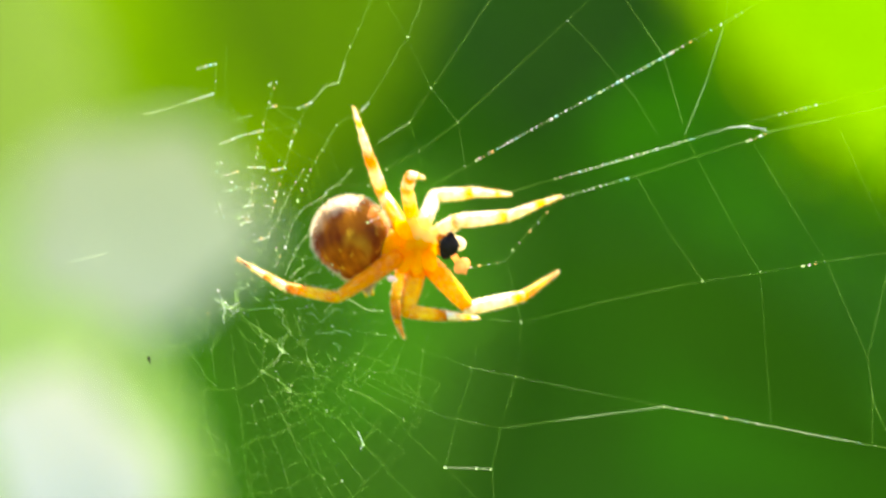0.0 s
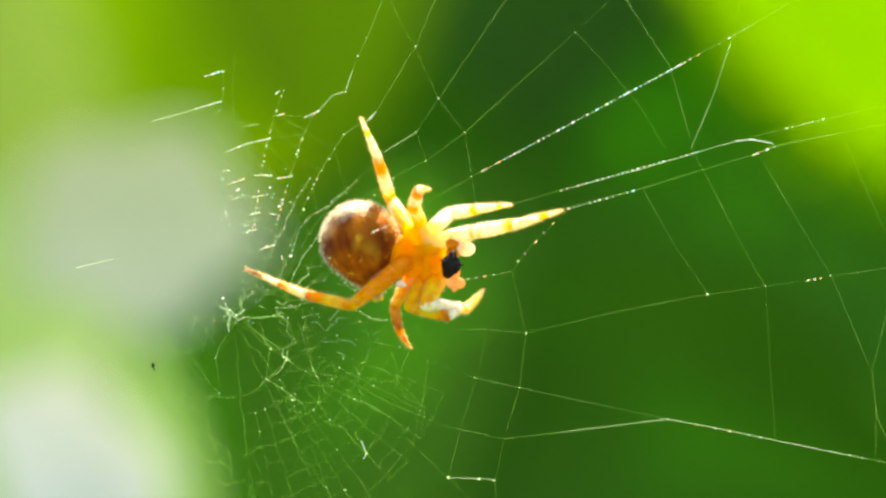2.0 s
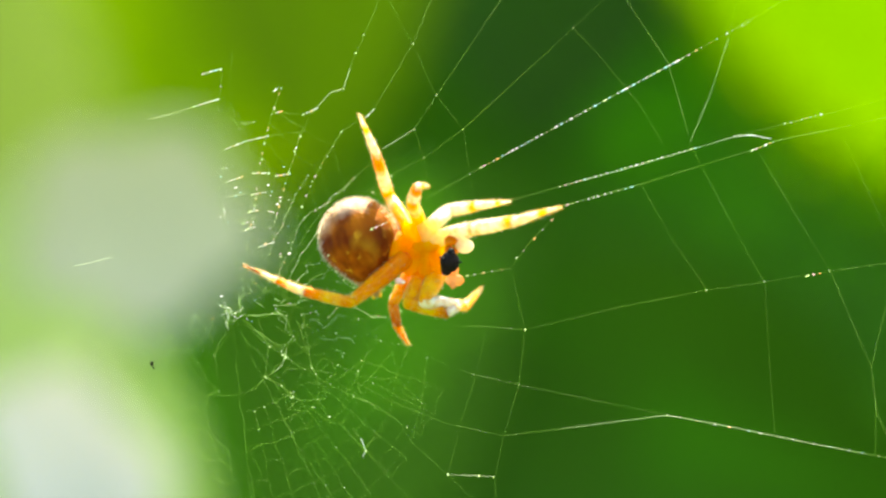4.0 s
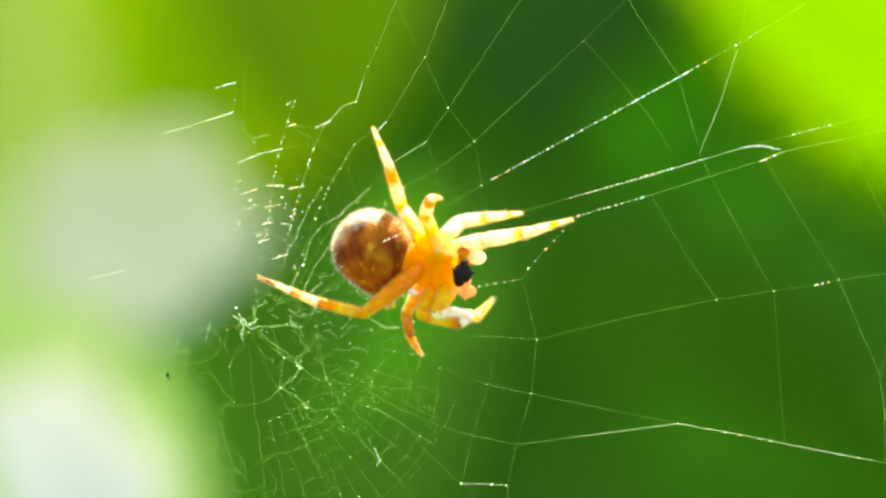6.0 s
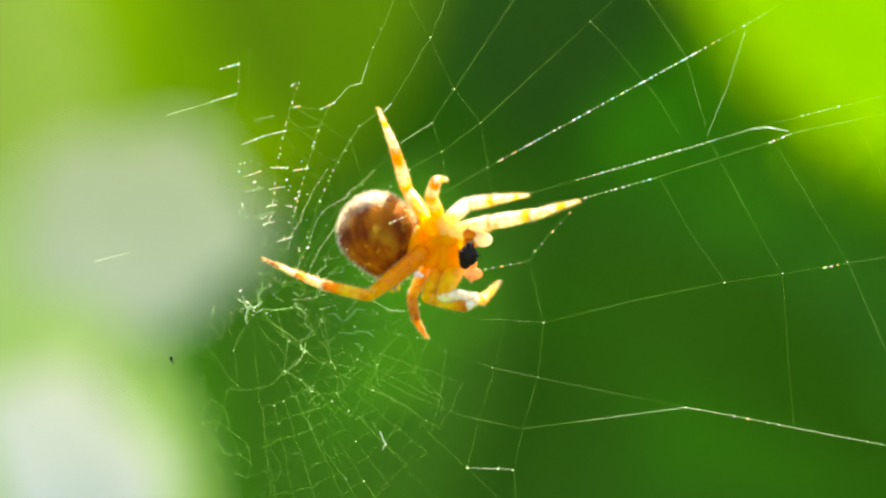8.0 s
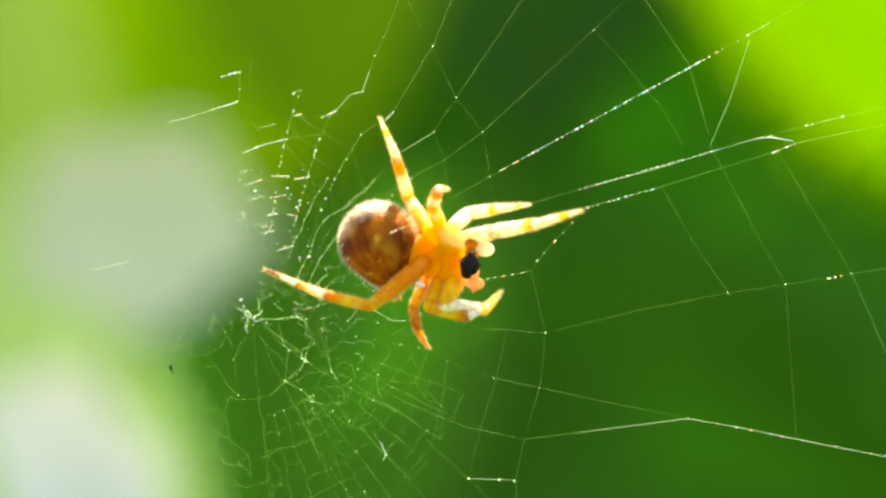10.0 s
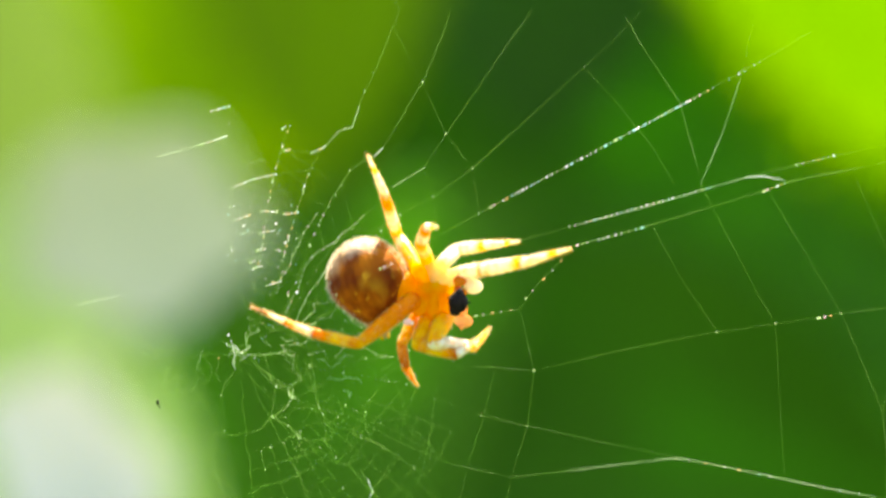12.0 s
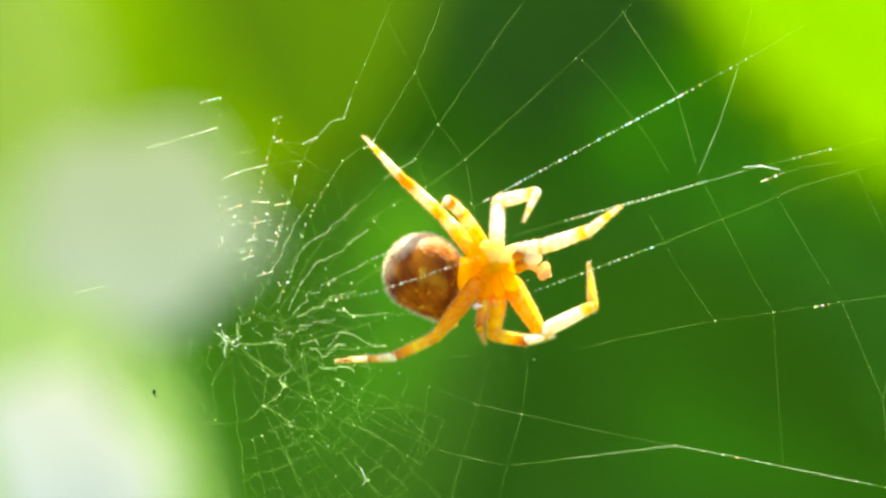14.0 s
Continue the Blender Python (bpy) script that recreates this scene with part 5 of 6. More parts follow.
def motions():
    walk(web, [
        (0, place(-0.61, -1.12, 0.20, -0.19)), (0.1, place(-0.96, -1.32, 0.78, -0.06)), (0.2, place(-0.46, -1.51, 0.75, 0.07)),
        (0.3, place(-0.80, -1.71, -0.02, 0.19)), (0.4, place(-0.81, -1.91, 0.20, 0.32)), (0.5, place(-1.02, -2.10, 0.02, 0.44)),
        (0.6, place(-1.15, -2.18, -0.01, 0.53)), (0.7, place(-0.91, -2.27, -0.19, 0.61)), (0.8, place(-0.75, -2.36, -0.37, 0.70)),
        (0.9, place(-0.59, -2.43, -0.71, 0.78)), (1, place(-0.57, -2.52, -0.51, 0.87)), (1.1, place(-1.01, -2.39, -1.54, 0.80)),
        (1.2, place(-0.92, -2.27, -1.52, 0.74)), (1.3, place(-1.09, -2.15, -1.09, 0.67)), (1.4, place(-1.83, -2.02, -1.33, 0.61)),
        (1.5, place(-1.04, -1.89, -1.19, 0.54)), (1.6, place(-0.82, -1.74, -0.40, 0.53)), (1.7, place(-0.83, -1.59, -1.18, 0.51)),
        (1.8, place(-0.74, -1.43, -1.42, 0.49)), (1.9, place(-1.12, -1.28, -0.11, 0.47)), (2, place(-0.30, -1.13, -0.36, 0.46)),
        (2.1, place(-0.58, -1.25, -0.52, 0.44)), (2.2, place(-0.64, -1.38, 0.29, 0.43)), (2.3, place(-0.31, -1.51, 0.72, 0.42)),
        (2.4, place(-1.09, -1.64, -0.95, 0.40)), (2.5, place(-0.92, -1.76, -0.72, 0.39)), (2.6, place(-0.61, -1.97, -0.51, 0.46)),
        (2.7, place(-0.81, -2.18, -0.76, 0.53)), (3.2, place(-0.57, -1.66, -0.06, 0.30)), (3.6, place(-0.82, -1.58, -0.63, 0.30)),
        (4, place(-0.38, -1.24, -0.19, 0.20)), (4.4, place(-0.57, -1.08, -0.44, 0.10)), (4.8, place(-0.28, -0.92, 0.09, 0.04)),
        (4.9, place(-0.09, -0.66, -0.02, 0.02)), (5, place(0.00, -0.40, 0.00, 0.00)), (5.1, place(-0.16, -0.39, 0.07, -0.03)),
        (5.2, place(-0.15, -0.38, 0.07, -0.06)), (5.4, place(-0.05, -0.36, -0.50, -0.12)), (5.5, place(-0.01, -0.34, -0.59, -0.15)),
        (5.6, place(0.33, -0.24, -1.06, -0.13)), (5.8, place(0.25, -0.05, -2.11, -0.09)), (6, place(0.32, 0.14, -0.81, -0.05)),
        (6.1, place(0.49, 0.22, -0.68, -0.07)), (6.2, place(0.30, 0.30, -0.29, -0.09)), (6.3, place(0.07, 0.38, -0.41, -0.11)),
        (6.4, place(-0.22, 0.46, -0.01, -0.13)), (6.5, place(-0.40, 0.55, 0.11, -0.15)), (6.6, place(-0.28, 0.59, 0.33, -0.23)),
        (6.7, place(-0.33, 0.63, 0.82, -0.32)), (6.8, place(0.22, 0.69, 0.67, -0.40)), (6.9, place(0.56, 0.73, 0.62, -0.48)),
        (7, place(-0.06, 0.78, 0.76, -0.56)), (7.1, place(0.74, 0.49, 0.92, -0.56)), (7.2, place(0.36, 0.20, 0.67, -0.55)),
        (7.3, place(0.31, -0.09, 0.87, -0.55)), (7.4, place(0.16, -0.38, 0.93, -0.54)), (7.5, place(-0.09, -0.66, 0.66, -0.54)),
        (7.6, place(0.80, -0.73, 0.64, -0.44)), (7.7, place(0.64, -0.81, -0.01, -0.35)), (7.8, place(-0.42, -0.87, 0.26, -0.26)),
        (7.9, place(0.21, -0.95, 0.09, -0.17)), (8, place(0.65, -1.02, 0.17, -0.07)), (8.1, place(0.27, -0.77, 0.56, -0.24)),
        (8.2, place(1.24, -0.54, 1.78, -0.40)), (8.6, place(0.38, -0.74, 0.19, -0.30)), (9, place(0.82, -1.08, -0.57, -0.20)),
        (9.4, place(0.25, -1.41, -0.13, -0.10)), (9.8, place(0.75, -1.74, -0.69, 0.00)), (10.3, place(0.54, -1.96, 0.25, 0.21)),
        (10.4, place(0.34, -2.22, -0.87, -0.01)), (10.5, place(0.55, -2.47, -0.98, -0.23)), (10.6, place(0.51, -2.25, -1.18, -0.12)),
        (10.7, place(0.39, -2.04, -1.64, -0.02)), (10.8, place(0.59, -1.82, -1.04, 0.09)), (10.9, place(0.88, -1.60, -0.62, 0.20)),
        (11, place(0.56, -1.38, -0.84, 0.30)), (11.1, place(0.65, -1.64, -0.86, 0.54)), (11.2, place(0.31, -1.65, -0.30, 0.47)),
        (11.3, place(1.30, -1.67, -0.17, 0.39)), (11.4, place(0.81, -1.67, -0.76, 0.32)), (11.5, place(0.68, -1.69, -0.62, 0.25)),
        (11.6, place(0.72, -1.80, -0.86, 0.31)), (11.7, place(0.09, -1.91, -1.06, 0.37)), (11.8, place(0.40, -2.02, -1.36, 0.43)),
        (11.9, place(0.40, -2.13, -1.06, 0.49)), (12, place(0.10, -2.23, -2.41, 0.55)), (12.1, place(0.28, -2.06, -2.71, 0.41)),
        (12.2, place(0.76, -1.89, -1.03, 0.28)), (12.3, place(1.24, -1.71, 0.16, 0.15)), (12.4, place(0.78, -1.54, -1.14, 0.02)),
        (12.5, place(0.93, -1.37, -0.76, -0.11)), (12.6, place(0.34, -0.92, -0.97, 0.04)), (12.7, place(1.15, -0.46, -0.40, 0.20)),
        (12.8, place(0.24, 0.00, -0.31, 0.36)), (12.9, place(-0.05, 0.47, -0.51, 0.51)), (13, place(0.12, 0.95, -1.34, 0.67)),
        (13.1, place(-0.46, 0.12, -1.96, 0.69)), (13.2, place(-0.46, -0.69, -1.70, 0.72)), (13.3, place(-0.46, -1.49, -2.13, 0.74)),
        (13.4, place(-0.64, -2.27, -2.56, 0.76)), (13.5, place(-0.56, -3.04, -2.13, 0.79)), (13.6, place(0.16, -2.67, -2.48, 0.71)),
        (13.7, place(-0.08, -2.29, -2.58, 0.64)), (13.8, place(-0.18, -1.91, -2.49, 0.57)), (13.9, place(-0.07, -1.52, -2.34, 0.49)),
        (14, place(-0.25, -1.13, -1.84, 0.42))])
    # the spider's pull draws the web wider and swings its drag line
    for ob, across, sag in THREADS:
        if ob not in (drag_line, crossing_line):
            walk(ob, [(0.0, Matrix()), (12.6, Matrix()), (12.8, pose(0.5 * 0.072 * across * MM, 0, -1.4 * sag * MM)), (13.0, pose(0.072 * across * MM, 0, -sag * MM)), (13.5, pose(0.028 * across * MM, 0, -sag * MM)),
                      (14.0, pose(0.022 * across * MM, 0, -0.6 * sag * MM))])
    pivot = Matrix.Translation(Vector((24.68, -0.4, 7.51)) * MM)
    swung = pivot @ pose(0.6 * MM, 0, -0.5 * MM, 0, -5, 0) @ pivot.inverted()
    # one ray slips from behind the abdomen to its front
    over = pose(0, -4.2 * MM, 0)
    walk(crossing_line, [(0.0, Matrix()), (12.6, Matrix()), (12.9, over), (14.0, over)])
    walk(drag_line, [(0.0, Matrix()), (12.6, Matrix()), (12.9, swung), (14.0, swung)])
    # the abdomen swings in under the body while the spider regrips
    swings = [(0.0, 0, 0), (12.6, 0, 0), (12.8, 0.1, 0.15), (13.0, 0.15, 0.3), (13.3, 0.2, 0.3), (13.5, 0, 0.1), (13.6, -0.25, 0), (14.0, -0.25, 0)]
    walk(abdomen, [(t, pose((-3.70 + x) * MM, 0.4 * MM, (0.30 + z) * MM, 0, -17, 0)) for t, x, z in swings])
    # the amber palp folds down while the spider feeds
    joint = Matrix.Translation(Vector((1.2, -0.2, -0.5)) * MM)
    raised = joint @ pose(0, 0, 0, 0, -42, 0) @ joint.inverted()
    level = joint @ pose(0, 0, 0, 0, -60, 0) @ joint.inverted()
    walk(amber_palp, [(0.0, raised), (1.4, raised), (1.9, Matrix()), (12.6, Matrix()), (13.0, level), (14.0, level)])
    walk(spider, [
        (0, place(-1.43, -0.12, 0.30, 0)), (0.1, place(-1.77, -0.32, 0.92, 0)), (0.2, place(-1.25, -0.51, 0.92, 0)),
        (0.3, place(-1.58, -0.71, 0.15, 0)), (0.4, place(-1.58, -0.91, 0.41, 0)), (0.5, place(-1.78, -1.10, 0.25, 0)),
        (0.6, place(-1.88, -1.18, 0.21, 0)), (0.7, place(-1.60, -1.27, 0.01, 0)), (0.8, place(-1.40, -1.36, -0.19, 0)),
        (0.9, place(-1.21, -1.43, -0.56, 0)), (1, place(-1.16, -1.52, -0.38, 0)), (1.1, place(-1.60, -1.39, -1.40, 0)),
        (1.2, place(-1.51, -1.27, -1.37, 0)), (1.3, place(-1.67, -1.15, -0.91, 0)), (1.4, place(-2.42, -1.02, -1.14, 0)),
        (1.5, place(-1.61, -0.89, -0.97, 0)), (1.6, place(-1.41, -0.74, -0.11, 0)), (1.7, place(-1.45, -0.59, -0.83, 0)),
        (1.8, place(-1.36, -0.43, -1.08, 0)), (1.9, place(-1.76, -0.28, 0.25, 0)), (2, place(-0.92, -0.13, -0.00, 0)),
        (2.1, place(-1.21, -0.25, -0.16, 0)), (2.2, place(-1.26, -0.38, 0.66, 0)), (2.3, place(-0.93, -0.51, 1.10, 0)),
        (2.4, place(-1.73, -0.64, -0.61, 0)), (2.5, place(-1.55, -0.76, -0.38, 0)), (2.6, place(-1.23, -0.97, -0.16, 0)),
        (2.7, place(-1.44, -1.18, -0.41, 0)), (3.2, place(-1.19, -0.66, 0.30, 0)), (3.6, place(-1.45, -0.58, -0.28, 0)),
        (4, place(-1.00, -0.24, 0.17, 0)), (4.4, place(-1.20, -0.08, -0.09, 0)), (4.8, place(-0.90, 0.08, 0.45, 0)),
        (4.9, place(-0.70, 0.34, 0.33, 0)), (5, place(-0.62, 0.60, 0.36, 0)), (5.1, place(-0.78, 0.61, 0.42, 0)),
        (5.2, place(-0.77, 0.62, 0.43, 0)), (5.4, place(-0.67, 0.64, -0.15, 0)), (5.5, place(-0.63, 0.66, -0.25, 0)),
        (5.6, place(-0.28, 0.76, -0.73, 0)), (5.8, place(-0.36, 0.95, -1.79, 0)), (6, place(-0.29, 1.14, -0.47, 0)),
        (6.1, place(-0.12, 1.22, -0.34, 0)), (6.2, place(-0.31, 1.30, 0.06, 0)), (6.3, place(-0.54, 1.38, -0.06, 0)),
        (6.4, place(-0.84, 1.46, 0.34, 0)), (6.5, place(-1.02, 1.55, 0.47, 0)), (6.6, place(-0.90, 1.59, 0.69, 0)),
        (6.7, place(-0.96, 1.63, 1.19, 0)), (6.8, place(-0.39, 1.69, 1.04, 0)), (6.9, place(-0.05, 1.73, 0.98, 0)),
        (7, place(-0.68, 1.78, 1.12, 0)), (7.1, place(0.13, 1.49, 1.29, 0)), (7.2, place(-0.25, 1.20, 1.03, 0)),
        (7.3, place(-0.30, 0.91, 1.23, 0)), (7.4, place(-0.45, 0.62, 1.30, 0)), (7.5, place(-0.72, 0.34, 1.03, 0)),
        (7.6, place(0.20, 0.27, 1.00, 0)), (7.7, place(0.03, 0.19, 0.34, 0)), (7.8, place(-1.05, 0.13, 0.62, 0)),
        (7.9, place(-0.41, 0.05, 0.45, 0)), (8, place(0.04, -0.02, 0.53, 0)), (8.1, place(-0.34, 0.23, 0.92, 0)),
        (8.2, place(0.65, 0.46, 2.16, 0)), (8.6, place(-0.23, 0.26, 0.55, 0)), (9, place(0.22, -0.08, -0.22, 0)),
        (9.4, place(-0.36, -0.41, 0.23, 0)), (9.8, place(0.15, -0.74, -0.35, 0)), (10.3, place(-0.06, -0.96, 0.62, 0)),
        (10.4, place(-0.27, -1.22, -0.53, 0)), (10.5, place(-0.06, -1.47, -0.64, 0)), (10.6, place(-0.10, -1.25, -0.85, 0)),
        (10.7, place(-0.22, -1.04, -1.31, 0)), (10.8, place(-0.02, -0.82, -0.70, 0)), (10.9, place(0.28, -0.60, -0.27, 0)),
        (11, place(-0.05, -0.38, -0.49, 0)), (11.1, place(0.05, -0.64, -0.51, 0)), (11.2, place(-0.29, -0.65, 0.06, 0)),
        (11.3, place(0.71, -0.67, 0.19, 0)), (11.4, place(0.21, -0.67, -0.41, 0)), (11.5, place(0.08, -0.69, -0.27, 0)),
        (11.6, place(0.12, -0.80, -0.52, 0)), (11.7, place(-0.52, -0.91, -0.72, 0)), (11.8, place(-0.21, -1.02, -1.02, 0)),
        (11.9, place(-0.21, -1.13, -0.71, 0)), (12, place(-0.51, -1.23, -2.09, 0)), (12.1, place(-0.33, -1.06, -2.39, 0)),
        (12.2, place(0.16, -0.89, -0.68, 0)), (12.3, place(0.64, -0.71, 0.52, 0)), (12.4, place(0.17, -0.54, -0.80, 0)),
        (12.5, place(0.33, -0.37, -0.42, 0)), (12.6, place(-0.27, -0.37, -0.62, 0)), (12.7, place(1.75, 0.11, -0.75, 3)),
        (12.8, place(2.00, 0.11, -1.84, 8)), (12.9, place(1.74, 0.11, -1.90, 6)), (13, place(1.39, 0.11, -2.39, 5)),
        (13.1, place(0.71, 0.11, -2.49, 2)), (13.2, place(0.68, 0.11, -1.39, -2)), (13.3, place(0.52, 0.11, -1.58, -3)),
        (13.4, place(0.36, 0.11, -1.84, -4)), (13.5, place(1.55, 0.11, -1.90, -6)), (13.6, place(2.65, 0.11, -1.65, -11)),
        (13.7, place(2.65, 0.11, -1.65, -12)), (13.8, place(2.45, 0.11, -1.13, -12)), (13.9, place(2.58, 0.11, -1.32, -12)),
        (14, place(2.90, 0.11, -1.00, -12))])
    walk(husk, [
        (0, place(0.34, -1.42, 0.17, 0)), (0.1, place(-0.02, -1.62, 0.77, 0)), (0.2, place(0.49, -1.81, 0.76, 0)),
        (0.3, place(0.14, -2.01, -0.01, 0)), (0.4, place(0.14, -2.21, 0.23, 0)), (0.5, place(-0.08, -2.40, 0.06, 0)),
        (0.6, place(-0.19, -2.48, 0.01, 0)), (0.7, place(0.08, -2.57, -0.21, 0)), (0.8, place(0.26, -2.66, -0.42, 0)),
        (0.9, place(0.44, -2.73, -0.79, 0)), (1, place(0.49, -2.82, -0.62, 0)), (1.1, place(0.02, -2.69, -1.72, 0)),
        (1.2, place(0.07, -2.57, -1.77, 0)), (1.3, place(-0.12, -2.45, -1.39, 0)), (1.4, place(-0.90, -2.32, -1.69, 0)),
        (1.5, place(-0.13, -2.19, -1.61, 0)), (1.6, place(0.03, -2.04, -0.84, 0)), (1.7, place(-0.04, -1.89, -1.64, 0)),
        (1.8, place(0.01, -1.73, -1.96, 0)), (1.9, place(-0.37, -1.58, -0.64, 0)), (2, place(0.46, -1.43, -0.89, 0)),
        (2.1, place(0.17, -1.55, -1.05, 0)), (2.2, place(0.12, -1.68, -0.23, 0)), (2.3, place(0.44, -1.81, 0.20, 0)),
        (2.4, place(-0.35, -1.94, -1.49, 0)), (2.5, place(-0.18, -2.06, -1.26, 0)), (2.6, place(0.14, -2.27, -1.04, 0)),
        (2.7, place(-0.07, -2.48, -1.29, 0)), (3.2, place(0.18, -1.96, -0.59, 0)), (3.6, place(-0.07, -1.88, -1.17, 0)),
        (4, place(0.38, -1.54, -0.73, 0)), (4.4, place(0.19, -1.38, -0.99, 0)), (4.8, place(0.48, -1.22, -0.45, 0)),
        (4.9, place(0.68, -0.96, -0.57, 0)), (5, place(0.77, -0.70, -0.55, 0)), (5.1, place(0.61, -0.69, -0.48, 0)),
        (5.2, place(0.62, -0.68, -0.48, 0)), (5.4, place(0.72, -0.66, -1.05, 0)), (5.5, place(0.76, -0.64, -1.15, 0)),
        (5.6, place(1.11, -0.54, -1.62, 0)), (5.8, place(1.03, -0.35, -2.68, 0)), (6, place(1.10, -0.16, -1.37, 0)),
        (6.1, place(1.28, -0.08, -1.24, 0)), (6.2, place(1.08, 0.00, -0.84, 0)), (6.3, place(0.86, 0.08, -0.97, 0)),
        (6.4, place(0.57, 0.16, -0.57, 0)), (6.5, place(0.38, 0.25, -0.44, 0)), (6.6, place(0.51, 0.29, -0.23, 0)),
        (6.7, place(0.45, 0.33, 0.27, 0)), (6.8, place(1.01, 0.39, 0.11, 0)), (6.9, place(1.35, 0.43, 0.06, 0)),
        (7, place(0.72, 0.48, 0.20, 0)), (7.1, place(1.53, 0.19, 0.37, 0)), (7.2, place(1.14, -0.10, 0.12, 0)),
        (7.3, place(1.09, -0.39, 0.32, 0)), (7.4, place(0.93, -0.68, 0.39, 0)), (7.5, place(0.67, -0.96, 0.12, 0)),
        (7.6, place(1.57, -1.03, 0.10, 0)), (7.7, place(1.40, -1.11, -0.56, 0)), (7.8, place(0.34, -1.17, -0.28, 0)),
        (7.9, place(0.97, -1.25, -0.45, 0)), (8, place(1.42, -1.32, -0.37, 0)), (8.1, place(1.04, -1.07, 0.02, 0)),
        (8.2, place(2.02, -0.84, 1.24, 0)), (8.6, place(1.15, -1.04, -0.35, 0)), (9, place(1.59, -1.38, -1.12, 0)),
        (9.4, place(1.01, -1.71, -0.66, 0)), (9.8, place(1.51, -2.04, -1.23, 0)), (10.3, place(1.29, -2.26, -0.27, 0)),
        (10.4, place(1.08, -2.52, -1.41, 0)), (10.5, place(1.29, -2.77, -1.51, 0)), (10.6, place(1.26, -2.55, -1.72, 0)),
        (10.7, place(1.14, -2.34, -2.18, 0)), (10.8, place(1.34, -2.12, -1.58, 0)), (10.9, place(1.64, -1.90, -1.16, 0)),
        (11, place(1.32, -1.68, -1.38, 0)), (11.1, place(1.41, -1.94, -1.39, 0)), (11.2, place(1.07, -1.95, -0.83, 0)),
        (11.3, place(2.06, -1.97, -0.70, 0)), (11.4, place(1.57, -1.97, -1.30, 0)), (11.5, place(1.44, -1.99, -1.16, 0)),
        (11.6, place(1.48, -2.10, -1.40, 0)), (11.7, place(0.84, -2.21, -1.60, 0)), (11.8, place(1.15, -2.32, -1.90, 0)),
        (11.9, place(1.15, -2.43, -1.59, 0)), (12, place(0.85, -2.53, -2.96, 0)), (12.1, place(1.03, -2.36, -3.25, 0)),
        (12.2, place(1.51, -2.19, -1.56, 0)), (12.3, place(2.00, -2.01, -0.37, 0)), (12.4, place(1.54, -1.84, -1.68, 0)),
        (12.5, place(1.70, -1.67, -1.30, 0)), (12.6, place(1.10, -1.67, -1.51, 0)), (12.7, place(3.10, -1.19, -1.64, 0)),
        (12.8, place(3.36, -1.19, -1.85, 0)), (12.9, place(3.23, -1.19, -2.05, 0)), (13, place(3.23, -1.19, -2.21, 0)),
        (13.1, place(2.62, -1.19, -2.75, 0)), (13.2, place(3.87, -1.19, -2.91, 0)), (13.3, place(6.43, 0.39, -5.98, 60)),
        (13.4, place(7.87, 0.39, -16.60, 120)), (13.6, place(24, 0, -210, 200)), (13.8, place(36, -4, -640, 280)),
        (13.9, place(40, -5, -1190, 300)), (14.0, place(40, -5, -1190, 300))])
    step(leg_up, [
        (0, -1.93, 2.65, -2.74, 4.93, -3.46, 7.39), (1.5, -1.9, 2.81, -2.71, 5.08, -3.56, 7.26),
        (1.8, -1.95, 2.6, -2.69, 4.87, -3.54, 7.07), (12.7, -1.95, 2.6, -2.69, 4.87, -3.54, 7.07),
        (12.8, -2.31, 3.38, -4.88, 5.8, -7.27, 8.35), (13, -2.66, 4.65, -4.54, 6.44, -6.44, 8.4),
        (13.2, -1.83, 3.28, -3.7, 5.78, -5.34, 8.05), (13.3, -1.62, 3.17, -3.29, 5.37, -4.92, 7.89),
        (13.4, -1.71, 3.47, -3.2, 5.36, -4.93, 7.7), (13.5, -2.76, 3.88, -4.17, 5.99, -5.78, 8.37),
        (13.6, -2.14, 3.29, -3.94, 6.29, -5.27, 8.6), (14, -2.24, 3.36, -4.27, 6.28, -5.58, 8.55)])
    step(leg_hook, [
        (0, -0.57, 2.98, -0.38, 3.69, 0.4, 3.63), (1.5, -0.44, 2.48, -0.28, 3.56, 0.53, 3.69),
        (1.8, -0.65, 2.21, -0.42, 3.18, 0.13, 3.28), (12.7, -0.65, 2.21, -0.42, 3.18, 0.13, 3.28),
        (12.8, -1.44, 3.01, -1.72, 4.28, -1.48, 4.91), (13, -1.17, 3.32, -1.53, 4.43, -1.63, 4.84),
        (13.2, -0.86, 3.24, -1.15, 4.39, -0.91, 4.71), (13.3, -0.48, 3.27, -0.75, 4.26, -0.57, 4.58),
        (13.4, -0.59, 3.23, -0.68, 4.21, -0.42, 4.68), (13.5, -0.69, 3.34, -0.93, 4.18, -1.23, 4.44),
        (13.6, -1.06, 3.25, -1.54, 4.17, -1.89, 4.07), (14, -1.16, 3.3, -1.74, 4.15, -2.25, 3.8)])
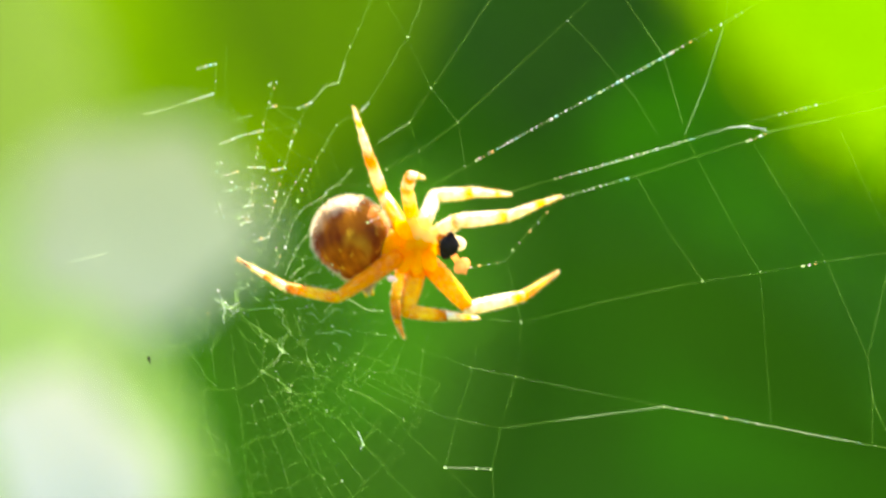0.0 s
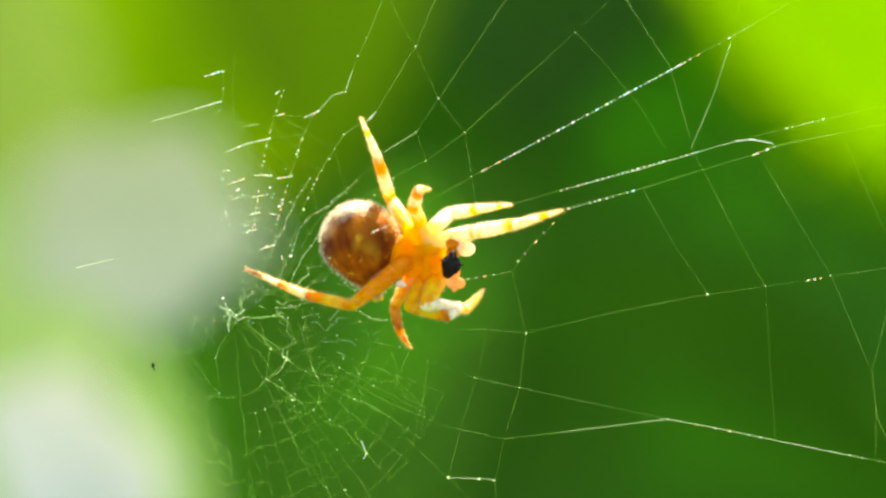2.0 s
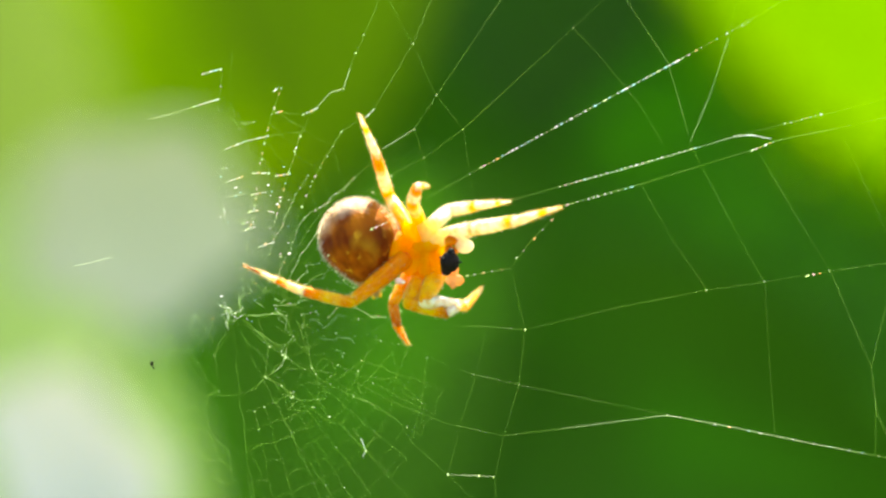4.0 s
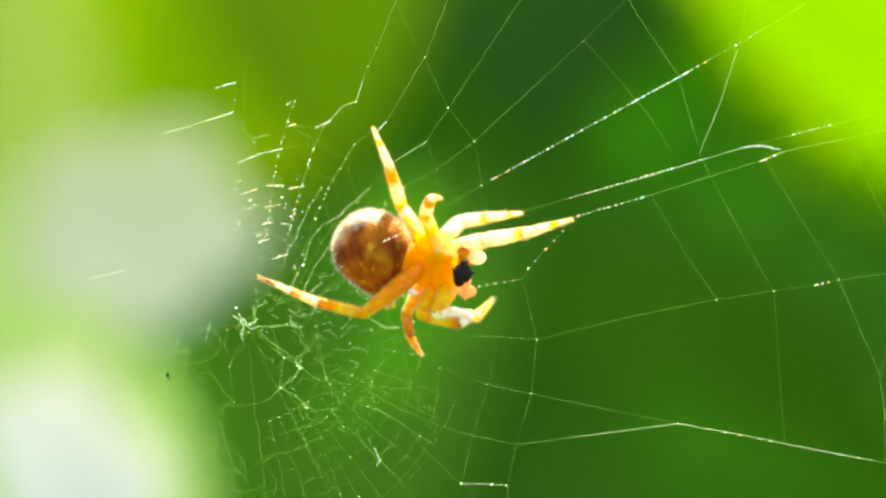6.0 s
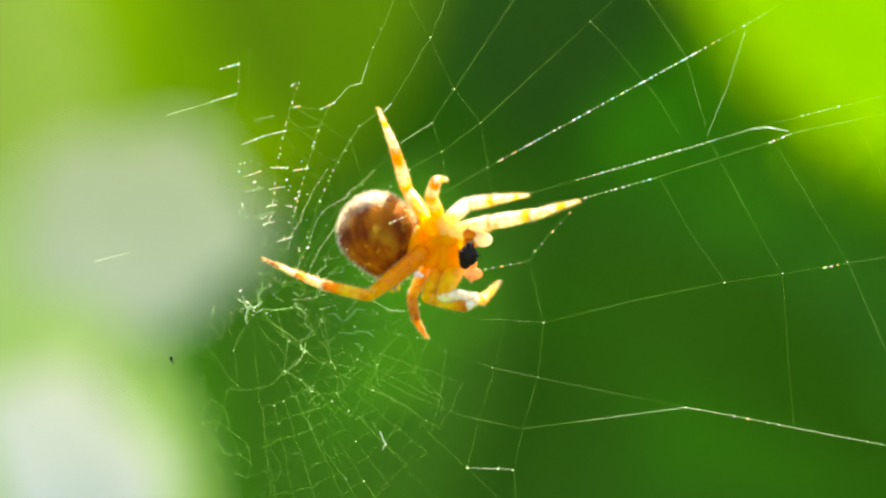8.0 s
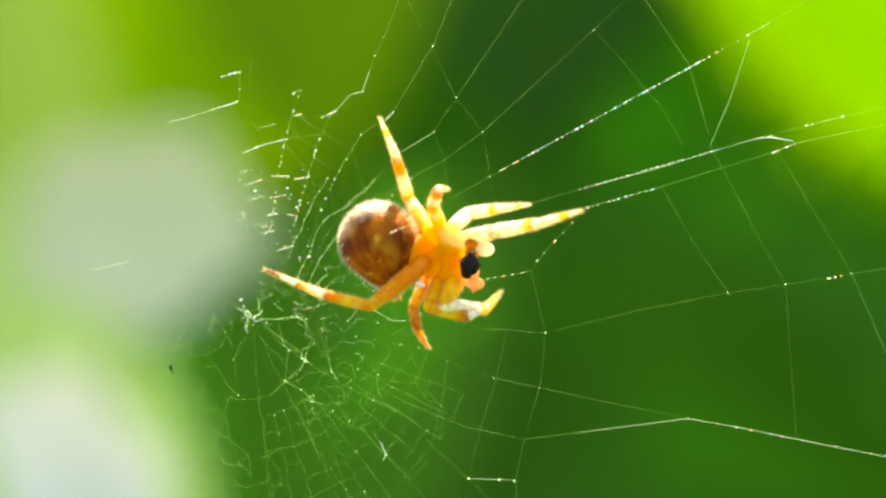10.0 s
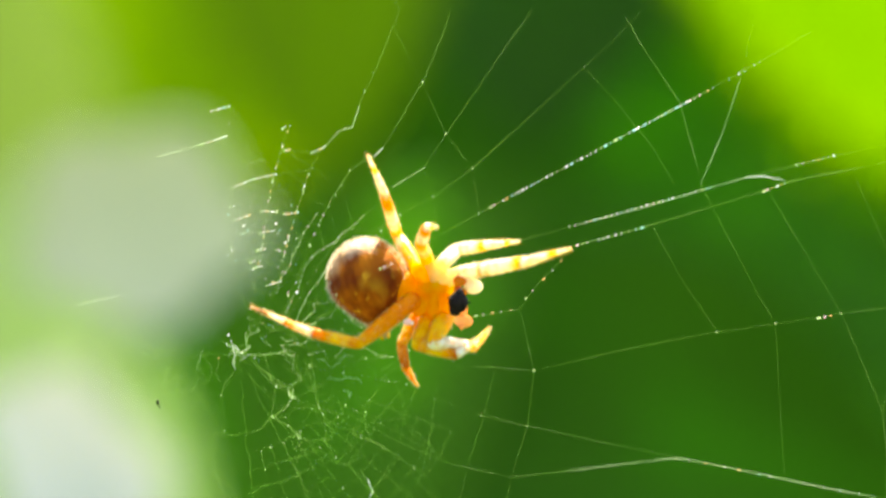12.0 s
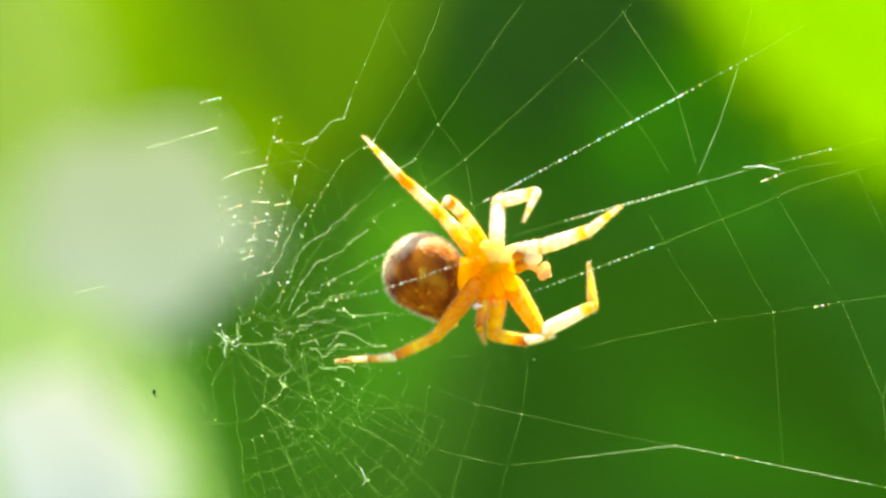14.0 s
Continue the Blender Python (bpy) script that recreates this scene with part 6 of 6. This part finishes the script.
    step(leg_reach, [
        (0, 0.83, 2.49, 3.1, 2.95, 5.21, 2.82), (1.5, 1.18, 2.26, 2.81, 2.48, 4.88, 2.71),
        (1.8, 1.14, 1.88, 2.76, 2.27, 4.61, 2.5), (12.7, 1.14, 1.88, 2.76, 2.27, 4.61, 2.5),
        (12.8, 0.65, 3.3, 1.37, 3.99, 3.92, 4.55), (13, 1.28, 5.1, 3.43, 4.7, 5.2, 4.27),
        (13.2, 1.61, 4.36, 4.21, 4.27, 5.69, 2.98), (13.3, 1.79, 4.39, 3.97, 4.5, 5.82, 3.08),
        (13.4, 2.11, 4.6, 4.38, 4.44, 5.55, 2.6), (13.5, 1.32, 4.5, 3.81, 4.23, 4.29, 2.65),
        (13.6, 1.3, 3.45, 3.22, 4, 2.46, 2.63), (14, 0.96, 3.25, 3.13, 3.65, 2.28, 2.3)])
    step(leg_front, [
        (0, 2.12, 1.19, 5.21, 1.55, 7.87, 2.59), (1.0, 2.45, 1.0, 4.95, 1.3, 7.1, 2.05), (1.5, 2.48, 1.02, 4.95, 1.35, 7.3, 2.15),
        (1.8, 2.6, 0.95, 4.71, 1.32, 7.2, 2.02), (12.7, 2.6, 0.95, 4.71, 1.32, 7.2, 2.02),
        (12.8, 1.96, 2.18, 4.15, 2.88, 7.28, 4.17), (13, 1.68, 2.43, 2.93, 2.96, 3.51, 1.25),
        (13.2, 1.54, 2.35, 2.94, 2.3, 3, 0.48), (13.3, 1.75, 2.35, 3.04, 2.28, 5.29, 0.57),
        (13.4, 1.93, 2.01, 3.53, 1.64, 6.62, 1.2), (13.5, 2.63, 2.33, 4.78, 2.6, 7.47, 4.04),
        (13.6, 2.78, 0.85, 5.29, 1.02, 7.59, 1.8), (14, 2.81, 0.56, 5.36, 0.85, 7.13, 1.7)])
    step(leg_back, [
        (0, -4.59, -3.06, -7.45, -2.44, -10.11, -0.98), (1.5, -4.33, -3.36, -6.93, -2.61, -10.24, -0.99),
        (1.8, -4.06, -3.05, -6.65, -2.5, -10.03, -1.14), (12.7, -4.06, -3.05, -6.65, -2.5, -10.03, -1.14),
        (12.8, -2.85, -3.25, -4.53, -4.14, -6.76, -4.62), (13, -3.22, -3.05, -4.94, -3.85, -6.91, -4.09),
        (13.2, -3.85, -3.31, -5.49, -3.74, -6.97, -4.43), (13.3, -3.39, -2.75, -5.07, -3.7, -6.81, -4.68),
        (13.4, -3.45, -2.75, -5.3, -3.66, -7.18, -4.54), (13.5, -3.79, -2.86, -6.01, -3.77, -8.19, -4.3),
        (13.6, -3.44, -3.07, -6.01, -3.56, -9.12, -3.38), (14, -3.93, -3.01, -6.38, -3.62, -9.57, -3.34)])
    step(leg_down, [
        (0, -1.22, -3.03, -1.15, -4.16, -0.8, -5.23), (1.5, -1.8, -3.19, -1.58, -4.33, -1.09, -5.56),
        (1.8, -1.75, -3.15, -1.6, -4.45, -0.95, -5.55), (12.7, -1.75, -3.15, -1.6, -4.45, -0.95, -5.55),
        (12.8, -1.41, -3.05, -1.62, -3.9, -1.81, -4.38), (13, -1.6, -2.91, -2.02, -3.76, -1.88, -4.56),
        (13.2, -2.07, -3.37, -2.41, -4.01, -2.45, -4.98), (13.3, -1.44, -2.69, -1.65, -3.49, -1.52, -4.15),
        (13.4, -1.5, -2.89, -1.56, -3.7, -1.11, -4.22), (13.5, -1.27, -2.15, -1.37, -3.12, -1.28, -3.78),
        (13.6, -0.84, -1.92, -1.05, -2.7, -1.05, -3.53), (14, -1.19, -2.17, -1.5, -3, -1.45, -4.01)])
    step(leg_fold, [
        (0, -0.57, -3.67, 1.64, -4.03, 3.42, -4.16), (0.5, -0.52, -3.99, 1.69, -4.38, 3.48, -4.51),
        (0.6, -0.42, -3.95, 1.63, -4.34, 3.25, -4.4), (1, -0.73, -3.96, 1.22, -4.39, 2.84, -4.39),
        (1.4, -0.42, -4.16, 1.37, -4.49, 2.99, -4.33), (1.5, -1.09, -3.84, 0.7, -4.23, 2.16, -4.27),
        (1.8, -0.8, -3.0, 1.24, -3.73, 2.35, -3.14), (12.7, -0.8, -3.0, 1.24, -3.73, 2.35, -3.14),
        (12.8, 0.43, -3.28, 1.97, -3.79, 3.1, -3.63), (13, -0.56, -3.63, 1.26, -3.96, 2.36, -3.54),
        (13.2, -0.63, -4.07, 0.98, -4.61, 1.98, -3.84), (13.3, 1.34, -2.35, 2.8, -2.42, 3.68, -0.39),
        (13.4, -0.05, -2.99, 1.52, -3.91, 3.17, -3.54), (13.5, -0.94, -3.65, 0.77, -4.49, 2.81, -5.26),
        (13.6, -0.47, -3.41, 1.14, -4.19, 2.61, -4.24), (14, -0.83, -3.57, 0.77, -4.34, 2.4, -4.49)])
    step(leg_grip, [
        (0, 2.77, -3.54, 5.86, -3.03, 7.9, -1.73), (0.5, 2.83, -3.83, 5.91, -3.41, 7.95, -2.11),
        (0.6, 2.6, -3.85, 4.55, -4.01, 6.07, -3.04), (1, 2.19, -3.87, 3.98, -4.13, 5.44, -3.09),
        (1.4, 2.02, -3.68, 3.64, -4.26, 5.2, -3.45), (1.5, 1.18, -3.26, 2.64, -3.78, 4.04, -3.26),
        (1.8, 0.12, -2.8, 1.95, -3.4, 3.06, -2.6), (12.7, 0.12, -2.8, 1.95, -3.4, 3.06, -2.6),
        (12.8, 2.42, -3.49, 4.56, -1.65, 2.12, -0.16), (13, 0.77, -4, 3.67, -2.84, 2.64, 0),
        (13.2, -1.13, -4.44, 2.61, -4.25, 3.19, -1.77), (13.3, -1.52, -4.15, 1.99, -5.47, 6.31, -5.47),
        (13.4, -0.38, -3.13, 2.15, -4.18, 4.66, -4.03), (13.5, 1.24, -3.07, 3.45, -3.82, 6.4, -2.14),
        (13.6, 1.85, -3.93, 4.9, -3.53, 5.75, -1.05), (14, 1.67, -4, 4.96, -3.38, 5.33, -1.13)])


motions()
